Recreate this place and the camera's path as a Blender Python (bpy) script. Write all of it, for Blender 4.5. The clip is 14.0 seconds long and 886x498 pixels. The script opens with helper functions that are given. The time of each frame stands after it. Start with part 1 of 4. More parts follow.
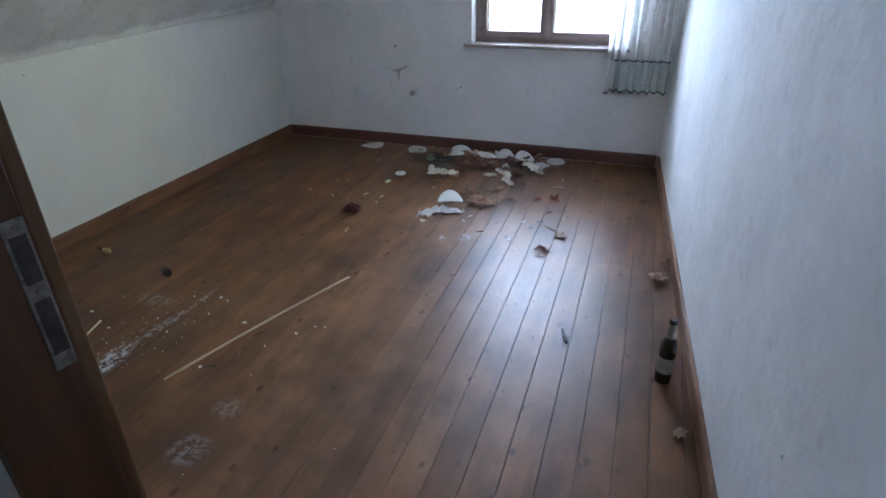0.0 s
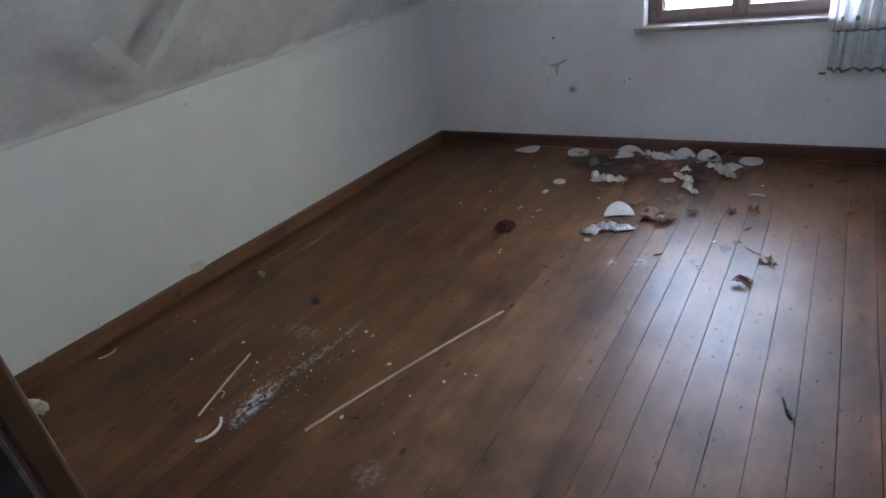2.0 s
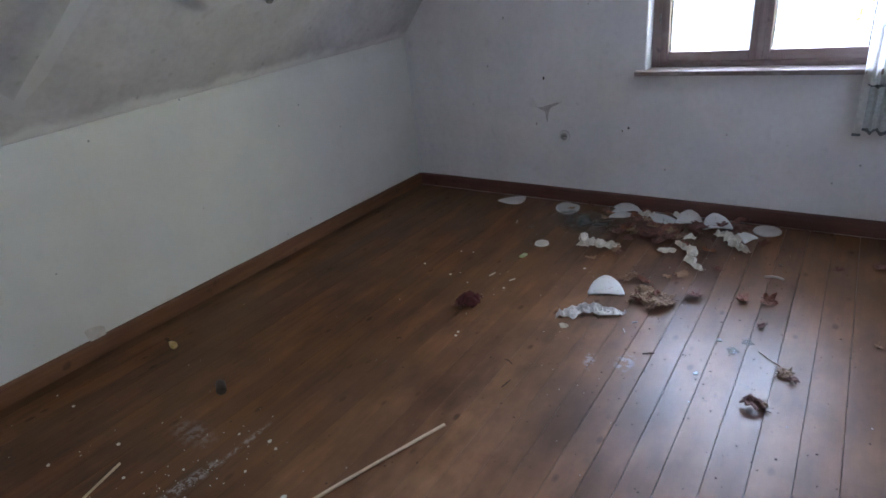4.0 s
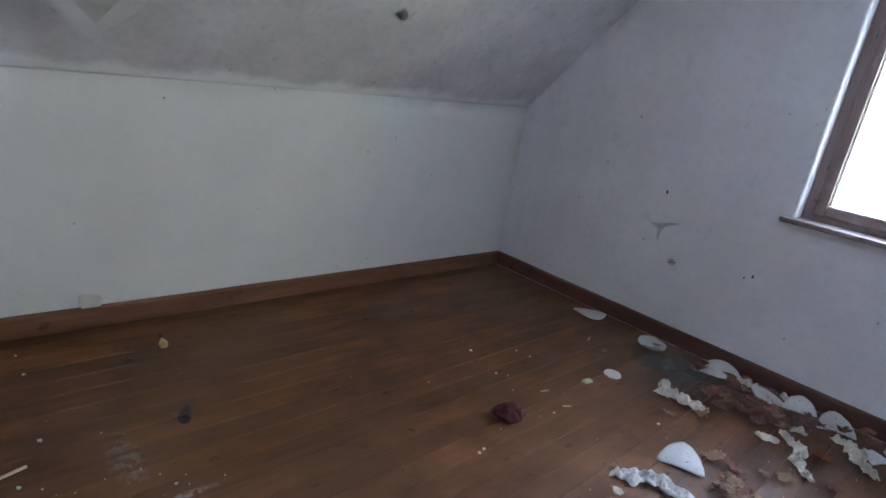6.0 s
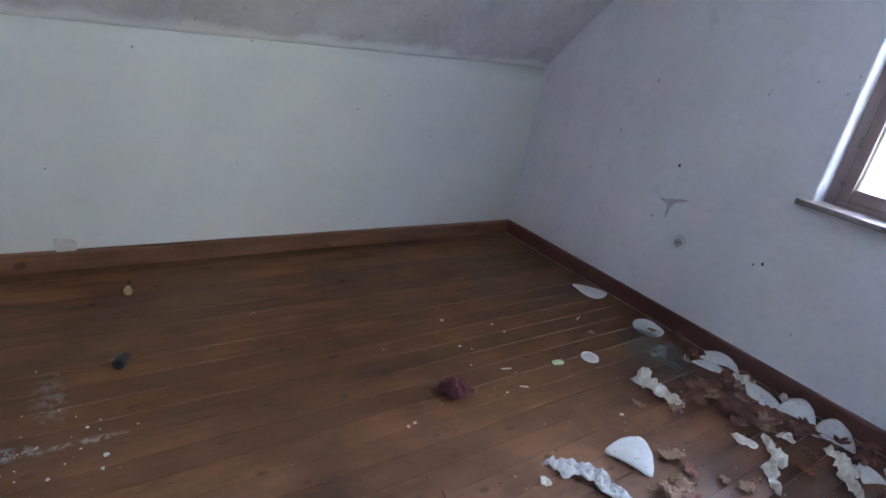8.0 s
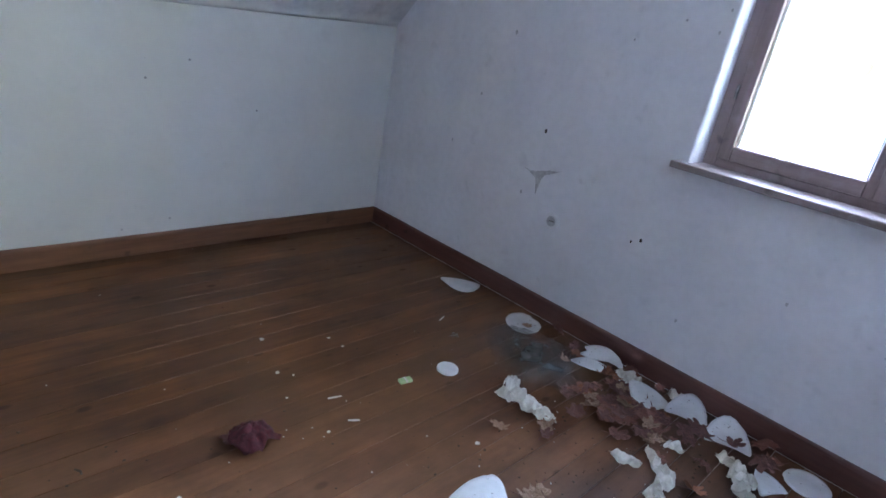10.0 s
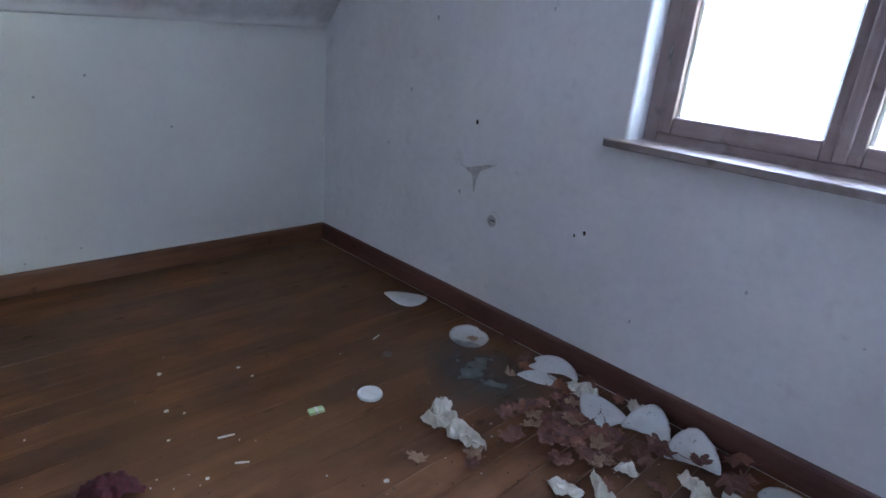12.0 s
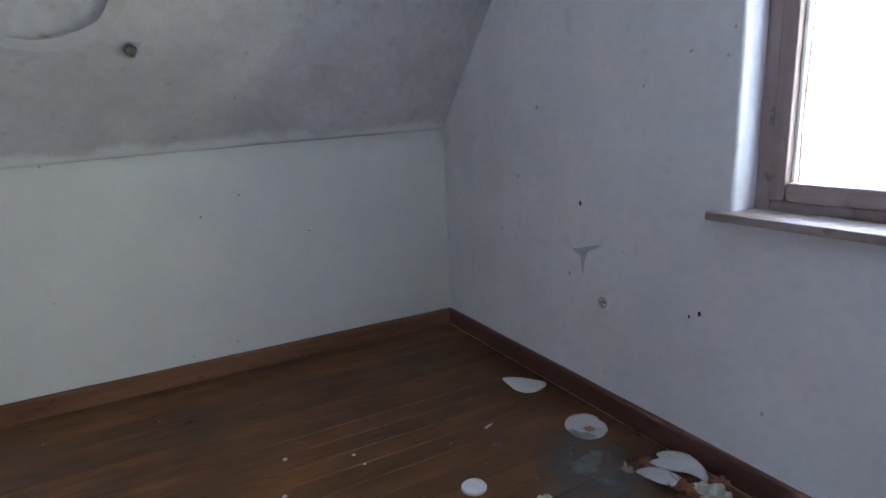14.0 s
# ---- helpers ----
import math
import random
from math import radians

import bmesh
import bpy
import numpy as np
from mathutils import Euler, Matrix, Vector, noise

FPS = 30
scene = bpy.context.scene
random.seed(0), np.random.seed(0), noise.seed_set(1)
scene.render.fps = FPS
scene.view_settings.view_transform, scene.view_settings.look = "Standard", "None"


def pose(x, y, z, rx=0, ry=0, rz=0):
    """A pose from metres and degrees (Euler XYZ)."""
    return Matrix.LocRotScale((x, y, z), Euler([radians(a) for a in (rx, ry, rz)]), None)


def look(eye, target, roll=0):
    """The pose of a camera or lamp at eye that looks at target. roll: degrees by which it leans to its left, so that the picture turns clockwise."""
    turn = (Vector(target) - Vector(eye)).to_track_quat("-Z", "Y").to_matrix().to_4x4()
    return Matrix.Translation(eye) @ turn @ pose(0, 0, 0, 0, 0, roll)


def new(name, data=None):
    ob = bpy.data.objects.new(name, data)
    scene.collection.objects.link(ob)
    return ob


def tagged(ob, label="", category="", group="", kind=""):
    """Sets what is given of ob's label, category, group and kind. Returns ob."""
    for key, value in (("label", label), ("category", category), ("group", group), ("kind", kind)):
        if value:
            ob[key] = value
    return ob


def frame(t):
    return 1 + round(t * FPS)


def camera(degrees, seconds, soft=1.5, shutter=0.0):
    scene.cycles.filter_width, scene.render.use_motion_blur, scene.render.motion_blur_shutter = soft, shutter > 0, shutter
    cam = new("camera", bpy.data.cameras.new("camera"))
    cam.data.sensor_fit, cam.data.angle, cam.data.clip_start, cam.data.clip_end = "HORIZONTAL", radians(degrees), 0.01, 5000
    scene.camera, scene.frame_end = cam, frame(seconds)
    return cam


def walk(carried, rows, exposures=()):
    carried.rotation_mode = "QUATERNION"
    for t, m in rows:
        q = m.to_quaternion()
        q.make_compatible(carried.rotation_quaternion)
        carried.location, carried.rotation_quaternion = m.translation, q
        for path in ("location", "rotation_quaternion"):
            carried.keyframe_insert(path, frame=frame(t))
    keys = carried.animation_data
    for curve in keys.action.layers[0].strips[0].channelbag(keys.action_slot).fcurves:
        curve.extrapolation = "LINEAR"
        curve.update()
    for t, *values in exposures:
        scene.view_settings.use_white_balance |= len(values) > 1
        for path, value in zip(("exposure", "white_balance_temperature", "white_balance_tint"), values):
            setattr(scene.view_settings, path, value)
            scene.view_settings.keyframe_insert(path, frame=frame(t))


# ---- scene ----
cam = camera(75.5, 14.0, soft=1.6)
# tuning of light and doorway
BACKDROP, DOOR_X, PLATE_Z, SILL_X0 = 16.5, 2.57, 1.075, 1.842
EXPOSURES = [(0.0, 0.48, 6450, 3), (1.5, 0.36, 6450, 4), (2.3, 0.3, 6850, 8), (5.0, 0.26, 6600, 10), (6.0, 0.46, 6450, 10), (7.0, 0.52, 6350, 10), (9.0, 0.82, 6000, 10), (11.5, 0.52, 5850, 10), (12.5, 0.44, 6000, 10), (14.0, 0.38, 6400, 10)]
PATH = [
    (0, (3.321, -4.9, 1.643), (2.737, -3.227, 0.715), -0.9),
    (0.5, (3.215, -4.771, 1.601), (2.575, -3.12, 0.671), -1.2),
    (1, (3.139, -4.736, 1.631), (2.718, -3.012, 0.708), -1.7),
    (1.5, (3.069, -4.656, 1.601), (2.385, -2.955, 0.801), -5.2),
    (2, (3.092, -4.486, 1.616), (2.04, -3.051, 0.702), -8.8),
    (2.5, (2.954, -4.356, 1.509), (1.674, -3.115, 0.604), 3.0),
    (2.7, (2.957, -4.295, 1.492), (1.7, -3.036, 0.579), 1.6),
    (4.8, (3.013, -3.591, 1.577), (1.954, -2.054, 0.858), -7.4),
    (5, (2.924, -3.581, 1.464), (1.784, -2.081, 0.793), -4.8),
    (5.5, (2.86, -3.502, 1.447), (1.572, -2.135, 0.759), -3.7),
    (6, (2.697, -3.436, 1.355), (1.373, -2.055, 0.773), 10.0),
    (6.5, (2.597, -3.408, 1.299), (1.222, -2.083, 0.704), 12.0),
    (7, (2.677, -3.311, 1.331), (1.298, -2.038, 0.638), 10.0),
    (7.5, (2.898, -3.09, 1.396), (1.526, -1.824, 0.679), 9.3),
    (8, (2.919, -2.984, 1.412), (1.486, -1.803, 0.671), 11.2),
    (8.5, (2.885, -2.706, 1.39), (1.402, -1.608, 0.621), 11.5),
    (9, (2.775, -2.558, 1.348), (1.472, -1.271, 0.543), 12.2),
    (11.5, (2.835, -1.947, 1.224), (1.588, -0.542, 0.538), 9.1),
    (12, (2.888, -1.858, 1.198), (1.566, -0.518, 0.523), 5.3),
    (12.5, (2.993, -1.699, 1.227), (1.347, -0.706, 0.676), 0.9),
    (13, (3.029, -1.633, 1.277), (1.315, -0.762, 0.724), -1.4),
    (13.5, (3.029, -1.662, 1.293), (1.296, -0.819, 0.757), -2.6),
    (14, (3.043, -1.673, 1.262), (1.325, -0.748, 0.823), -2.5),
]
walk(cam, [(t, look(eye, target, roll)) for t, eye, target, roll in PATH], EXPOSURES)

# ---------------------------------------------------------------- world and light
world = bpy.data.worlds.new("world")
scene.world = world
world.use_nodes = True
wn = world.node_tree
bg = wn.nodes["Background"]
sky = wn.nodes.new("ShaderNodeTexSky")
sky.sky_type, sky.sun_disc = "NISHITA", False
sky.sun_elevation, sky.sun_rotation = radians(48), radians(200)
wn.links.new(sky.outputs[0], bg.inputs[0])
bg.inputs[1].default_value = 0.12


# ---------------------------------------------------------------- materials
class Mat:
    """A node material with short helpers."""

    def __init__(self, name, rough=0.8, metal=0.0):
        self.m = bpy.data.materials.new(name)
        self.m.use_nodes = True
        self.t = self.m.node_tree
        self.b = self.t.nodes["Principled BSDF"]
        self.b.inputs["Roughness"].default_value = rough
        self.b.inputs["Metallic"].default_value = metal

    def node(self, kind, **values):
        n = self.t.nodes.new("ShaderNode" + kind)
        for key, value in values.items():
            n.inputs[key].default_value = value
        return n

    def link(self, a, b):
        self.t.links.new(a, b)

    def coords(self, scale=(1, 1, 1), world_space=True, shift=True):
        src = self.node("NewGeometry").outputs["Position"] if world_space else self.node("TexCoord").outputs["Object"]
        mp = self.node("Mapping")
        mp.inputs["Scale"].default_value = scale
        self.link(src, mp.inputs["Vector"])
        if not world_space and shift:
            info = self.node("ObjectInfo")
            mul = self.node("Math")
            mul.operation = "MULTIPLY"
            mul.inputs[1].default_value = 37.0
            self.link(info.outputs["Random"], mul.inputs[0])
            self.link(mul.outputs[0], mp.inputs["Location"])
        return mp.outputs[0]

    def noise(self, vec, scale, detail=4.0, rough=0.55):
        n = self.node("TexNoise", Scale=scale, Detail=detail, Roughness=rough)
        self.link(vec, n.inputs["Vector"])
        return n.outputs["Fac"]

    def ramp(self, fac, stops):
        r = self.node("ValToRGB")
        e = r.color_ramp.elements
        while len(e) < len(stops):
            e.new(0.5)
        for el, (p, c) in zip(e, stops):
            el.position = p
            el.color = (*c, 1) if isinstance(c, tuple) else (c, c, c, 1)
        self.link(fac, r.inputs[0])
        return r.outputs[0]

    def mix(self, fac, a, b, how="MIX"):
        n = self.t.nodes.new("ShaderNodeMix")
        n.data_type, n.blend_type = "RGBA", how
        for value, sock in ((fac, n.inputs[0]), (a, n.inputs[6]), (b, n.inputs[7])):
            if hasattr(value, "is_linked"):
                self.link(value, sock)
            elif isinstance(value, float):
                sock.default_value = value
            else:
                sock.default_value = (*value, 1)
        return n.outputs[2]

    def math(self, op, a, b=0.0):
        n = self.node("Math")
        n.operation = op
        for value, sock in ((a, n.inputs[0]), (b, n.inputs[1])):
            if hasattr(value, "is_linked"):
                self.link(value, sock)
            else:
                sock.default_value = value
        return n.outputs[0]

    def bump(self, height, strength=0.3, distance=0.01, under=None):
        n = self.node("Bump", Strength=strength, Distance=distance)
        self.link(height, n.inputs["Height"])
        if under is not None:
            self.link(under, n.inputs["Normal"])
        self.link(n.outputs[0], self.b.inputs["Normal"])
        return n.outputs[0]

    def colour(self, out):
        if hasattr(out, "is_linked"):
            self.link(out, self.b.inputs["Base Color"])
        else:
            self.b.inputs["Base Color"].default_value = (*out, 1)
        return self


W, KNEE, RISE = 3.53, 1.17, 1.1


def plaster(name, base, tint, mould, rough_relief, lap=None):
    """Old white limewash: mottled, with mould freckles, a few larger grey stains and trowel relief."""
    k = Mat(name, 0.9)
    p = k.coords()
    mott = k.ramp(k.noise(p, 3.2, 6), [(0.3, tint), (0.62, base)])
    fine = k.ramp(k.noise(p, 26, 4), [(0.3, 1.0 - 0.12 * mould), (0.6, 1.0)])
    c = k.mix(1.0, mott, fine, "MULTIPLY")
    # freckles, thinned out by a broad mask
    v = k.node("TexVoronoi", Scale=13.0, Randomness=1.0)
    warp = k.mix(0.08, p, k.node("TexNoise", Scale=9.0).outputs["Color"], "ADD")
    k.link(warp, v.inputs["Vector"])
    spot = k.ramp(v.outputs["Distance"], [(0.1, 1.0), (0.24, 0.0)])
    mask = k.ramp(k.noise(p, 2.4, 5), [(0.55 - 0.1 * mould, 0.0), (0.72, 1.0)])
    pick = k.ramp(k.noise(p, 11, 1), [(0.5, 0.0), (0.58, 1.0)])
    f = k.math("MULTIPLY", k.math("MULTIPLY", spot, mask), k.math("MULTIPLY", pick, 0.75 * mould))
    c = k.mix(f, c, (0.2, 0.19, 0.17))
    # tiny dark specks
    v2 = k.node("TexVoronoi", Scale=6.5, Randomness=1.0)
    k.link(p, v2.inputs["Vector"])
    speck = k.ramp(v2.outputs["Distance"], [(0.025, 1.0), (0.05, 0.0)])
    speck = k.math("MULTIPLY", speck, k.ramp(k.noise(p, 4.7, 1), [(0.5, 0.0), (0.53, 0.9)]))
    c = k.mix(k.math("MULTIPLY", speck, 0.7), c, (0.1, 0.093, 0.086))
    cloud = k.ramp(k.noise(p, 1.1, 5, 0.65), [(0.42, 0.0), (0.75, 0.45)])
    blot = k.math("MULTIPLY", k.ramp(k.noise(p, 7.5, 3), [(0.62, 0.0), (0.74, 0.5)]), mould)
    c = k.mix(blot, c, (0.4, 0.385, 0.36))
    c = k.mix(k.math("MULTIPLY", cloud, mould), c, (0.36, 0.35, 0.32))
    if lap:
        # the white wall paint was brushed up over the fold, to a ragged edge
        sep = k.node("SeparateXYZ")
        k.link(p, sep.inputs[0])
        level = k.math("SUBTRACT", sep.outputs["Z"], k.math("MULTIPLY", sep.outputs["Y"], 0.035))
        edge = k.math("ADD", level, k.math("MULTIPLY", k.math("SUBTRACT", k.noise(p, 3.4, 7, 0.65), 0.5), 0.16))
        under = k.ramp(k.math("SUBTRACT", edge, lap - 0.5), [(0.485, 1.0), (0.52, 0.0)])
        c = k.mix(under, c, (0.8, 0.8, 0.76))
    k.colour(c)
    n1 = k.bump(k.noise(p, 9, 5), rough_relief, 0.02)
    k.bump(k.noise(p, 80, 4, 0.6), 0.9 * rough_relief, 0.003, n1)
    return k.m


def smudge(k, p, x, y, lx, ly, turn):
    """A soft elongated mark on the floor, broken up by grain; returns its strength."""
    mp = k.node("Mapping")
    mp.vector_type = "TEXTURE"
    mp.inputs["Location"].default_value = (x, y, 0)
    mp.inputs["Rotation"].default_value = (0, 0, radians(turn))
    mp.inputs["Scale"].default_value = (lx, ly, 1)
    k.link(p, mp.inputs["Vector"])
    g = k.node("TexGradient")
    g.gradient_type = "SPHERICAL"
    k.link(mp.outputs[0], g.inputs[0])
    return g.outputs["Fac"]


def boards_mat():
    """Worn, varnished softwood: long grain, knots, dark wear, dull dust and dried white paint."""
    k = Mat("varnished_floorboard", 0.3)
    p = k.coords((1, 1, 1), world_space=False)
    w = k.coords()
    info = k.node("ObjectInfo")
    stretch = k.node("Mapping")
    stretch.inputs["Scale"].default_value = (14.0, 0.9, 1.0)
    k.link(p, stretch.inputs["Vector"])
    s = stretch.outputs[0]
    grain = k.noise(s, 2.2, 8, 0.62)
    base = k.ramp(grain, [(0.26, (0.098, 0.038, 0.018)), (0.5, (0.145, 0.06, 0.026)), (0.74, (0.19, 0.083, 0.035))])
    tone = k.ramp(info.outputs["Random"], [(0.0, (0.66, 0.62, 0.62)), (0.5, (0.93, 0.9, 0.88)), (1.0, (1.2, 1.16, 1.04))])
    c = k.mix(1.0, base, tone, "MULTIPLY")
    streak = k.ramp(k.noise(s, 5.0, 3), [(0.35, 0.75), (0.6, 1.0)])
    c = k.mix(0.35, c, streak, "MULTIPLY")
    # varnish walked thin mid-room; its pale, pinkish oval also paints in floor sheen
    trod_sheen = k.ramp(smudge(k, w, 2.45, -2.7, 1.25, 2.7, 6), [(0.0, 0.0), (0.6, 1.0)])
    # gloss raised in an oval where the window reflects; dusty, dull varnish elsewhere
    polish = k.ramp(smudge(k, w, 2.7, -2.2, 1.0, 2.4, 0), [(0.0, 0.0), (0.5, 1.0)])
    trod_sheen = k.math("MULTIPLY", trod_sheen, k.ramp(k.noise(w, 4.5, 5, 0.65), [(0.36, 0.35), (0.6, 0.75)]))
    c = k.mix(trod_sheen, c, k.mix(1.0, (0.32, 0.17, 0.1), tone, "MULTIPLY"))
    # knots
    kn = k.node("Mapping")
    kn.inputs["Scale"].default_value = (9.0, 5.0, 1.0)
    k.link(p, kn.inputs["Vector"])
    v = k.node("TexVoronoi", Scale=1.0, Randomness=1.0)
    k.link(kn.outputs[0], v.inputs["Vector"])
    knot = k.ramp(v.outputs["Distance"], [(0.07, 1.0), (0.14, 0.0)])
    c = k.mix(k.math("MULTIPLY", knot, 0.85), c, (0.045, 0.018, 0.01))
    # grime across boards
    grime = k.ramp(k.noise(w, 1.7, 6, 0.62), [(0.44, 0.0), (0.66, 1.0)])
    c = k.mix(k.math("MULTIPLY", grime, 0.6), c, (0.05, 0.026, 0.017))
    v3 = k.node("TexVoronoi", Scale=17.0, Randomness=1.0)
    k.link(w, v3.inputs["Vector"])
    speck = k.ramp(v3.outputs["Distance"], [(0.06, 1.0), (0.1, 0.0)])
    speck = k.math("MULTIPLY", speck, k.ramp(k.noise(w, 5.0, 2), [(0.46, 0.0), (0.56, 0.55)]))
    c = k.mix(speck, c, (0.03, 0.016, 0.012))
    blotch = k.node("Mapping")
    blotch.inputs["Scale"].default_value = (3.2, 1.1, 1.0)
    k.link(w, blotch.inputs["Vector"])
    patchy = k.ramp(k.noise(blotch.outputs[0], 2.6, 4, 0.6), [(0.32, 0.55), (0.5, 0.95), (0.66, 1.25)])
    c = k.mix(1.0, c, patchy, "MULTIPLY")
    worn = k.ramp(k.noise(w, 0.9, 4, 0.6), [(0.4, 0.0), (0.66, 1.0)])
    c = k.mix(k.math("MULTIPLY", worn, 0.35), c, (0.24, 0.122, 0.054))
    # dried white paint and wiped dust
    broken = k.ramp(k.noise(w, 34, 6, 0.7), [(0.47, 0.0), (0.56, 1.0)])
    marks = ((1.19, -3.43, 0.07, 0.19, 8, 1.0), (1.22, -3.12, 0.04, 0.2, -8, 0.5), (1.245, -2.87, 0.02, 0.15, 0, 0.4), (1.9, -3.52, 0.08, 0.08, 0, 0.22),
             (1.9, -3.75, 0.1, 0.1, 20, 0.28), (2.23, -1.79, 0.03, 0.08, 10, 0.6), (2.37, -1.74, 0.05, 0.09, 0, 0.55), (1.0, -2.95, 0.16, 0.07, 0, 0.2))
    for x, y, lx, ly, turn, much in marks:
        f = k.ramp(smudge(k, w, x, y, lx, ly, turn), [(0.05, 0.0), (0.6, 1.0)])
        c = k.mix(k.math("MULTIPLY", k.math("MULTIPLY", f, broken), much), c, (0.62, 0.62, 0.66))
    k.colour(c)
    rr = k.math("ADD", 0.3, k.math("MULTIPLY", k.noise(w, 2.2, 3), 0.08))
    rr = k.math("ADD", rr, k.math("MULTIPLY", info.outputs["Random"], 0.06))
    k.link(k.math("ADD", rr, k.math("MULTIPLY", knot, 0.2)), k.b.inputs["Roughness"])
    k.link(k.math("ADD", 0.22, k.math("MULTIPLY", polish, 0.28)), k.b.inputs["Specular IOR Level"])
    n1 = k.bump(k.noise(s, 2.0, 4), 0.12, 0.01)
    k.bump(k.noise(w, 150, 3), 0.12, 0.002, n1)
    return k.m


def wood(name, dark, light, rough=0.5, along="y", worn=None):
    k = Mat(name, rough)
    sc = {"x": (1.2, 16, 16), "y": (16, 1.2, 16), "z": (16, 16, 1.2)}[along]
    p = k.coords(sc)
    c = k.ramp(k.noise(p, 1.6, 7, 0.62), [(0.3, dark), (0.68, light)])
    w = k.coords()
    kn = k.ramp(k.noise(w, 9, 2), [(0.68, 0.0), (0.76, 1.0)])
    c = k.mix(k.math("MULTIPLY", kn, 0.7), c, tuple(v * 0.3 for v in dark))
    if worn:
        f = k.ramp(k.noise(w, 6, 7, 0.7), [(0.5, 0.0), (0.68, 1.0)])
        c = k.mix(k.math("MULTIPLY", f, 0.6), c, worn)
    k.colour(c)
    k.bump(k.noise(p, 3.0, 5), 0.25, 0.004)
    return k.m


def mottled(name, a, b, scale=30, rough=0.8, relief=0.3, metal=0.0, dist=0.003, spots=None):
    k = Mat(name, rough, metal)
    p = k.coords(world_space=False, shift=False)
    c = k.ramp(k.noise(p, scale, 5), [(0.35, a), (0.66, b)])
    if spots:
        f = k.ramp(k.noise(p, 90, 1), [(0.72, 0.0), (0.75, 1.0)])
        c = k.mix(f, c, spots)
    k.colour(c)
    k.bump(k.noise(p, scale * 2.5, 4), relief, dist)
    return k.m


M = {}
M["wall"] = plaster("white_limewash", (0.85, 0.845, 0.84), (0.795, 0.79, 0.785), 0.42, 0.22)
M["rough_wall"] = plaster("rough_side_limewash", (0.84, 0.835, 0.83), (0.76, 0.755, 0.75), 0.5, 0.28)
M["knee"] = plaster("clean_white_paint", (0.745, 0.74, 0.67), (0.705, 0.7, 0.63), 0.16, 0.07)
M["slope"] = plaster("mouldy_ceiling_paint", (0.68, 0.66, 0.64), (0.56, 0.55, 0.53), 0.85, 0.16, KNEE + 0.085)
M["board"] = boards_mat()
M["under"] = mottled("dark_underfloor", (0.012, 0.01, 0.008), (0.03, 0.02, 0.015), 20)
M["skirt_y"] = wood("stained_skirting_long", (0.105, 0.044, 0.021), (0.235, 0.108, 0.05), 0.5, "y")
M["skirt_x"] = wood("stained_skirting_cross", (0.085, 0.035, 0.026), (0.16, 0.068, 0.048), 0.5, "x")
M["winwood_z"] = wood("weathered_window_stile", (0.2, 0.14, 0.125), (0.32, 0.24, 0.22), 0.6, "z", (0.36, 0.32, 0.3))
M["winwood_x"] = wood("weathered_window_rail", (0.2, 0.14, 0.125), (0.32, 0.24, 0.22), 0.6, "x", (0.36, 0.32, 0.3))
M["sill"] = wood("grey_worn_sill", (0.2, 0.15, 0.13), (0.34, 0.28, 0.26), 0.45, "x", (0.5, 0.48, 0.47))
M["jamb"] = wood("brown_door_frame", (0.06, 0.022, 0.01), (0.14, 0.058, 0.024), 0.45, "z")
M["jamb_edge"] = wood("worn_door_frame_edge", (0.11, 0.05, 0.02), (0.2, 0.1, 0.042), 0.5, "z")
M["steel"] = mottled("dull_steel", (0.16, 0.15, 0.14), (0.32, 0.3, 0.28), 60, 0.5, 0.2, 0.9, 0.001)
M["opal"] = mottled("white_opal", (0.57, 0.56, 0.545), (0.68, 0.67, 0.655), 14, 0.3, 0.05, 0, 0.001, (0.25, 0.22, 0.19))
M["paper"] = mottled("soiled_white_tissue", (0.52, 0.475, 0.39), (0.8, 0.76, 0.67), 20, 0.85, 0.25)
M["foil"] = mottled("crumpled_pale_wrapper", (0.7, 0.69, 0.67), (0.82, 0.81, 0.79), 12, 0.85, 0.12)
M["leaf_tan"] = mottled("dry_tan_leaf", (0.24, 0.14, 0.085), (0.42, 0.28, 0.19), 40, 0.75, 0.5)
M["leaf_red"] = mottled("dry_red_brown_leaf", (0.15, 0.062, 0.045), (0.34, 0.15, 0.105), 40, 0.75, 0.5)
M["leaf_dark"] = mottled("dry_dark_leaf", (0.09, 0.038, 0.031), (0.22, 0.098, 0.074), 40, 0.75, 0.5)
M["leaf_orange"] = mottled("dry_orange_leaf", (0.2, 0.07, 0.03), (0.33, 0.14, 0.07), 40, 0.7, 0.5)
M["maroon"] = mottled("maroon_cloth", (0.045, 0.008, 0.012), (0.11, 0.018, 0.026), 60, 0.9, 0.6)
M["white_plastic"] = mottled("white_plastic", (0.74, 0.74, 0.72), (0.82, 0.82, 0.8), 30, 0.4, 0.05)
M["green_plastic"] = mottled("pale_green_plastic", (0.42, 0.6, 0.3), (0.6, 0.75, 0.48), 60, 0.5, 0.1)
M["stick"] = wood("pale_stick", (0.5, 0.38, 0.24), (0.7, 0.58, 0.42), 0.6, "y")
M["bottle"] = mottled("dark_bottle_glass", (0.012, 0.01, 0.006), (0.03, 0.022, 0.012), 10, 0.12, 0.02)
M["label"] = mottled("faded_paper_label", (0.16, 0.145, 0.125), (0.29, 0.265, 0.23), 30, 0.8, 0.1)
M["neck"] = mottled("faded_neck_foil", (0.26, 0.23, 0.18), (0.42, 0.38, 0.31), 50, 0.5, 0.2)
M["black"] = mottled("black_rubber", (0.025, 0.018, 0.018), (0.06, 0.045, 0.045), 60, 0.6, 0.2)
M["yellow"] = mottled("yellowed_bulb", (0.45, 0.33, 0.13), (0.68, 0.55, 0.28), 30, 0.5, 0.2)
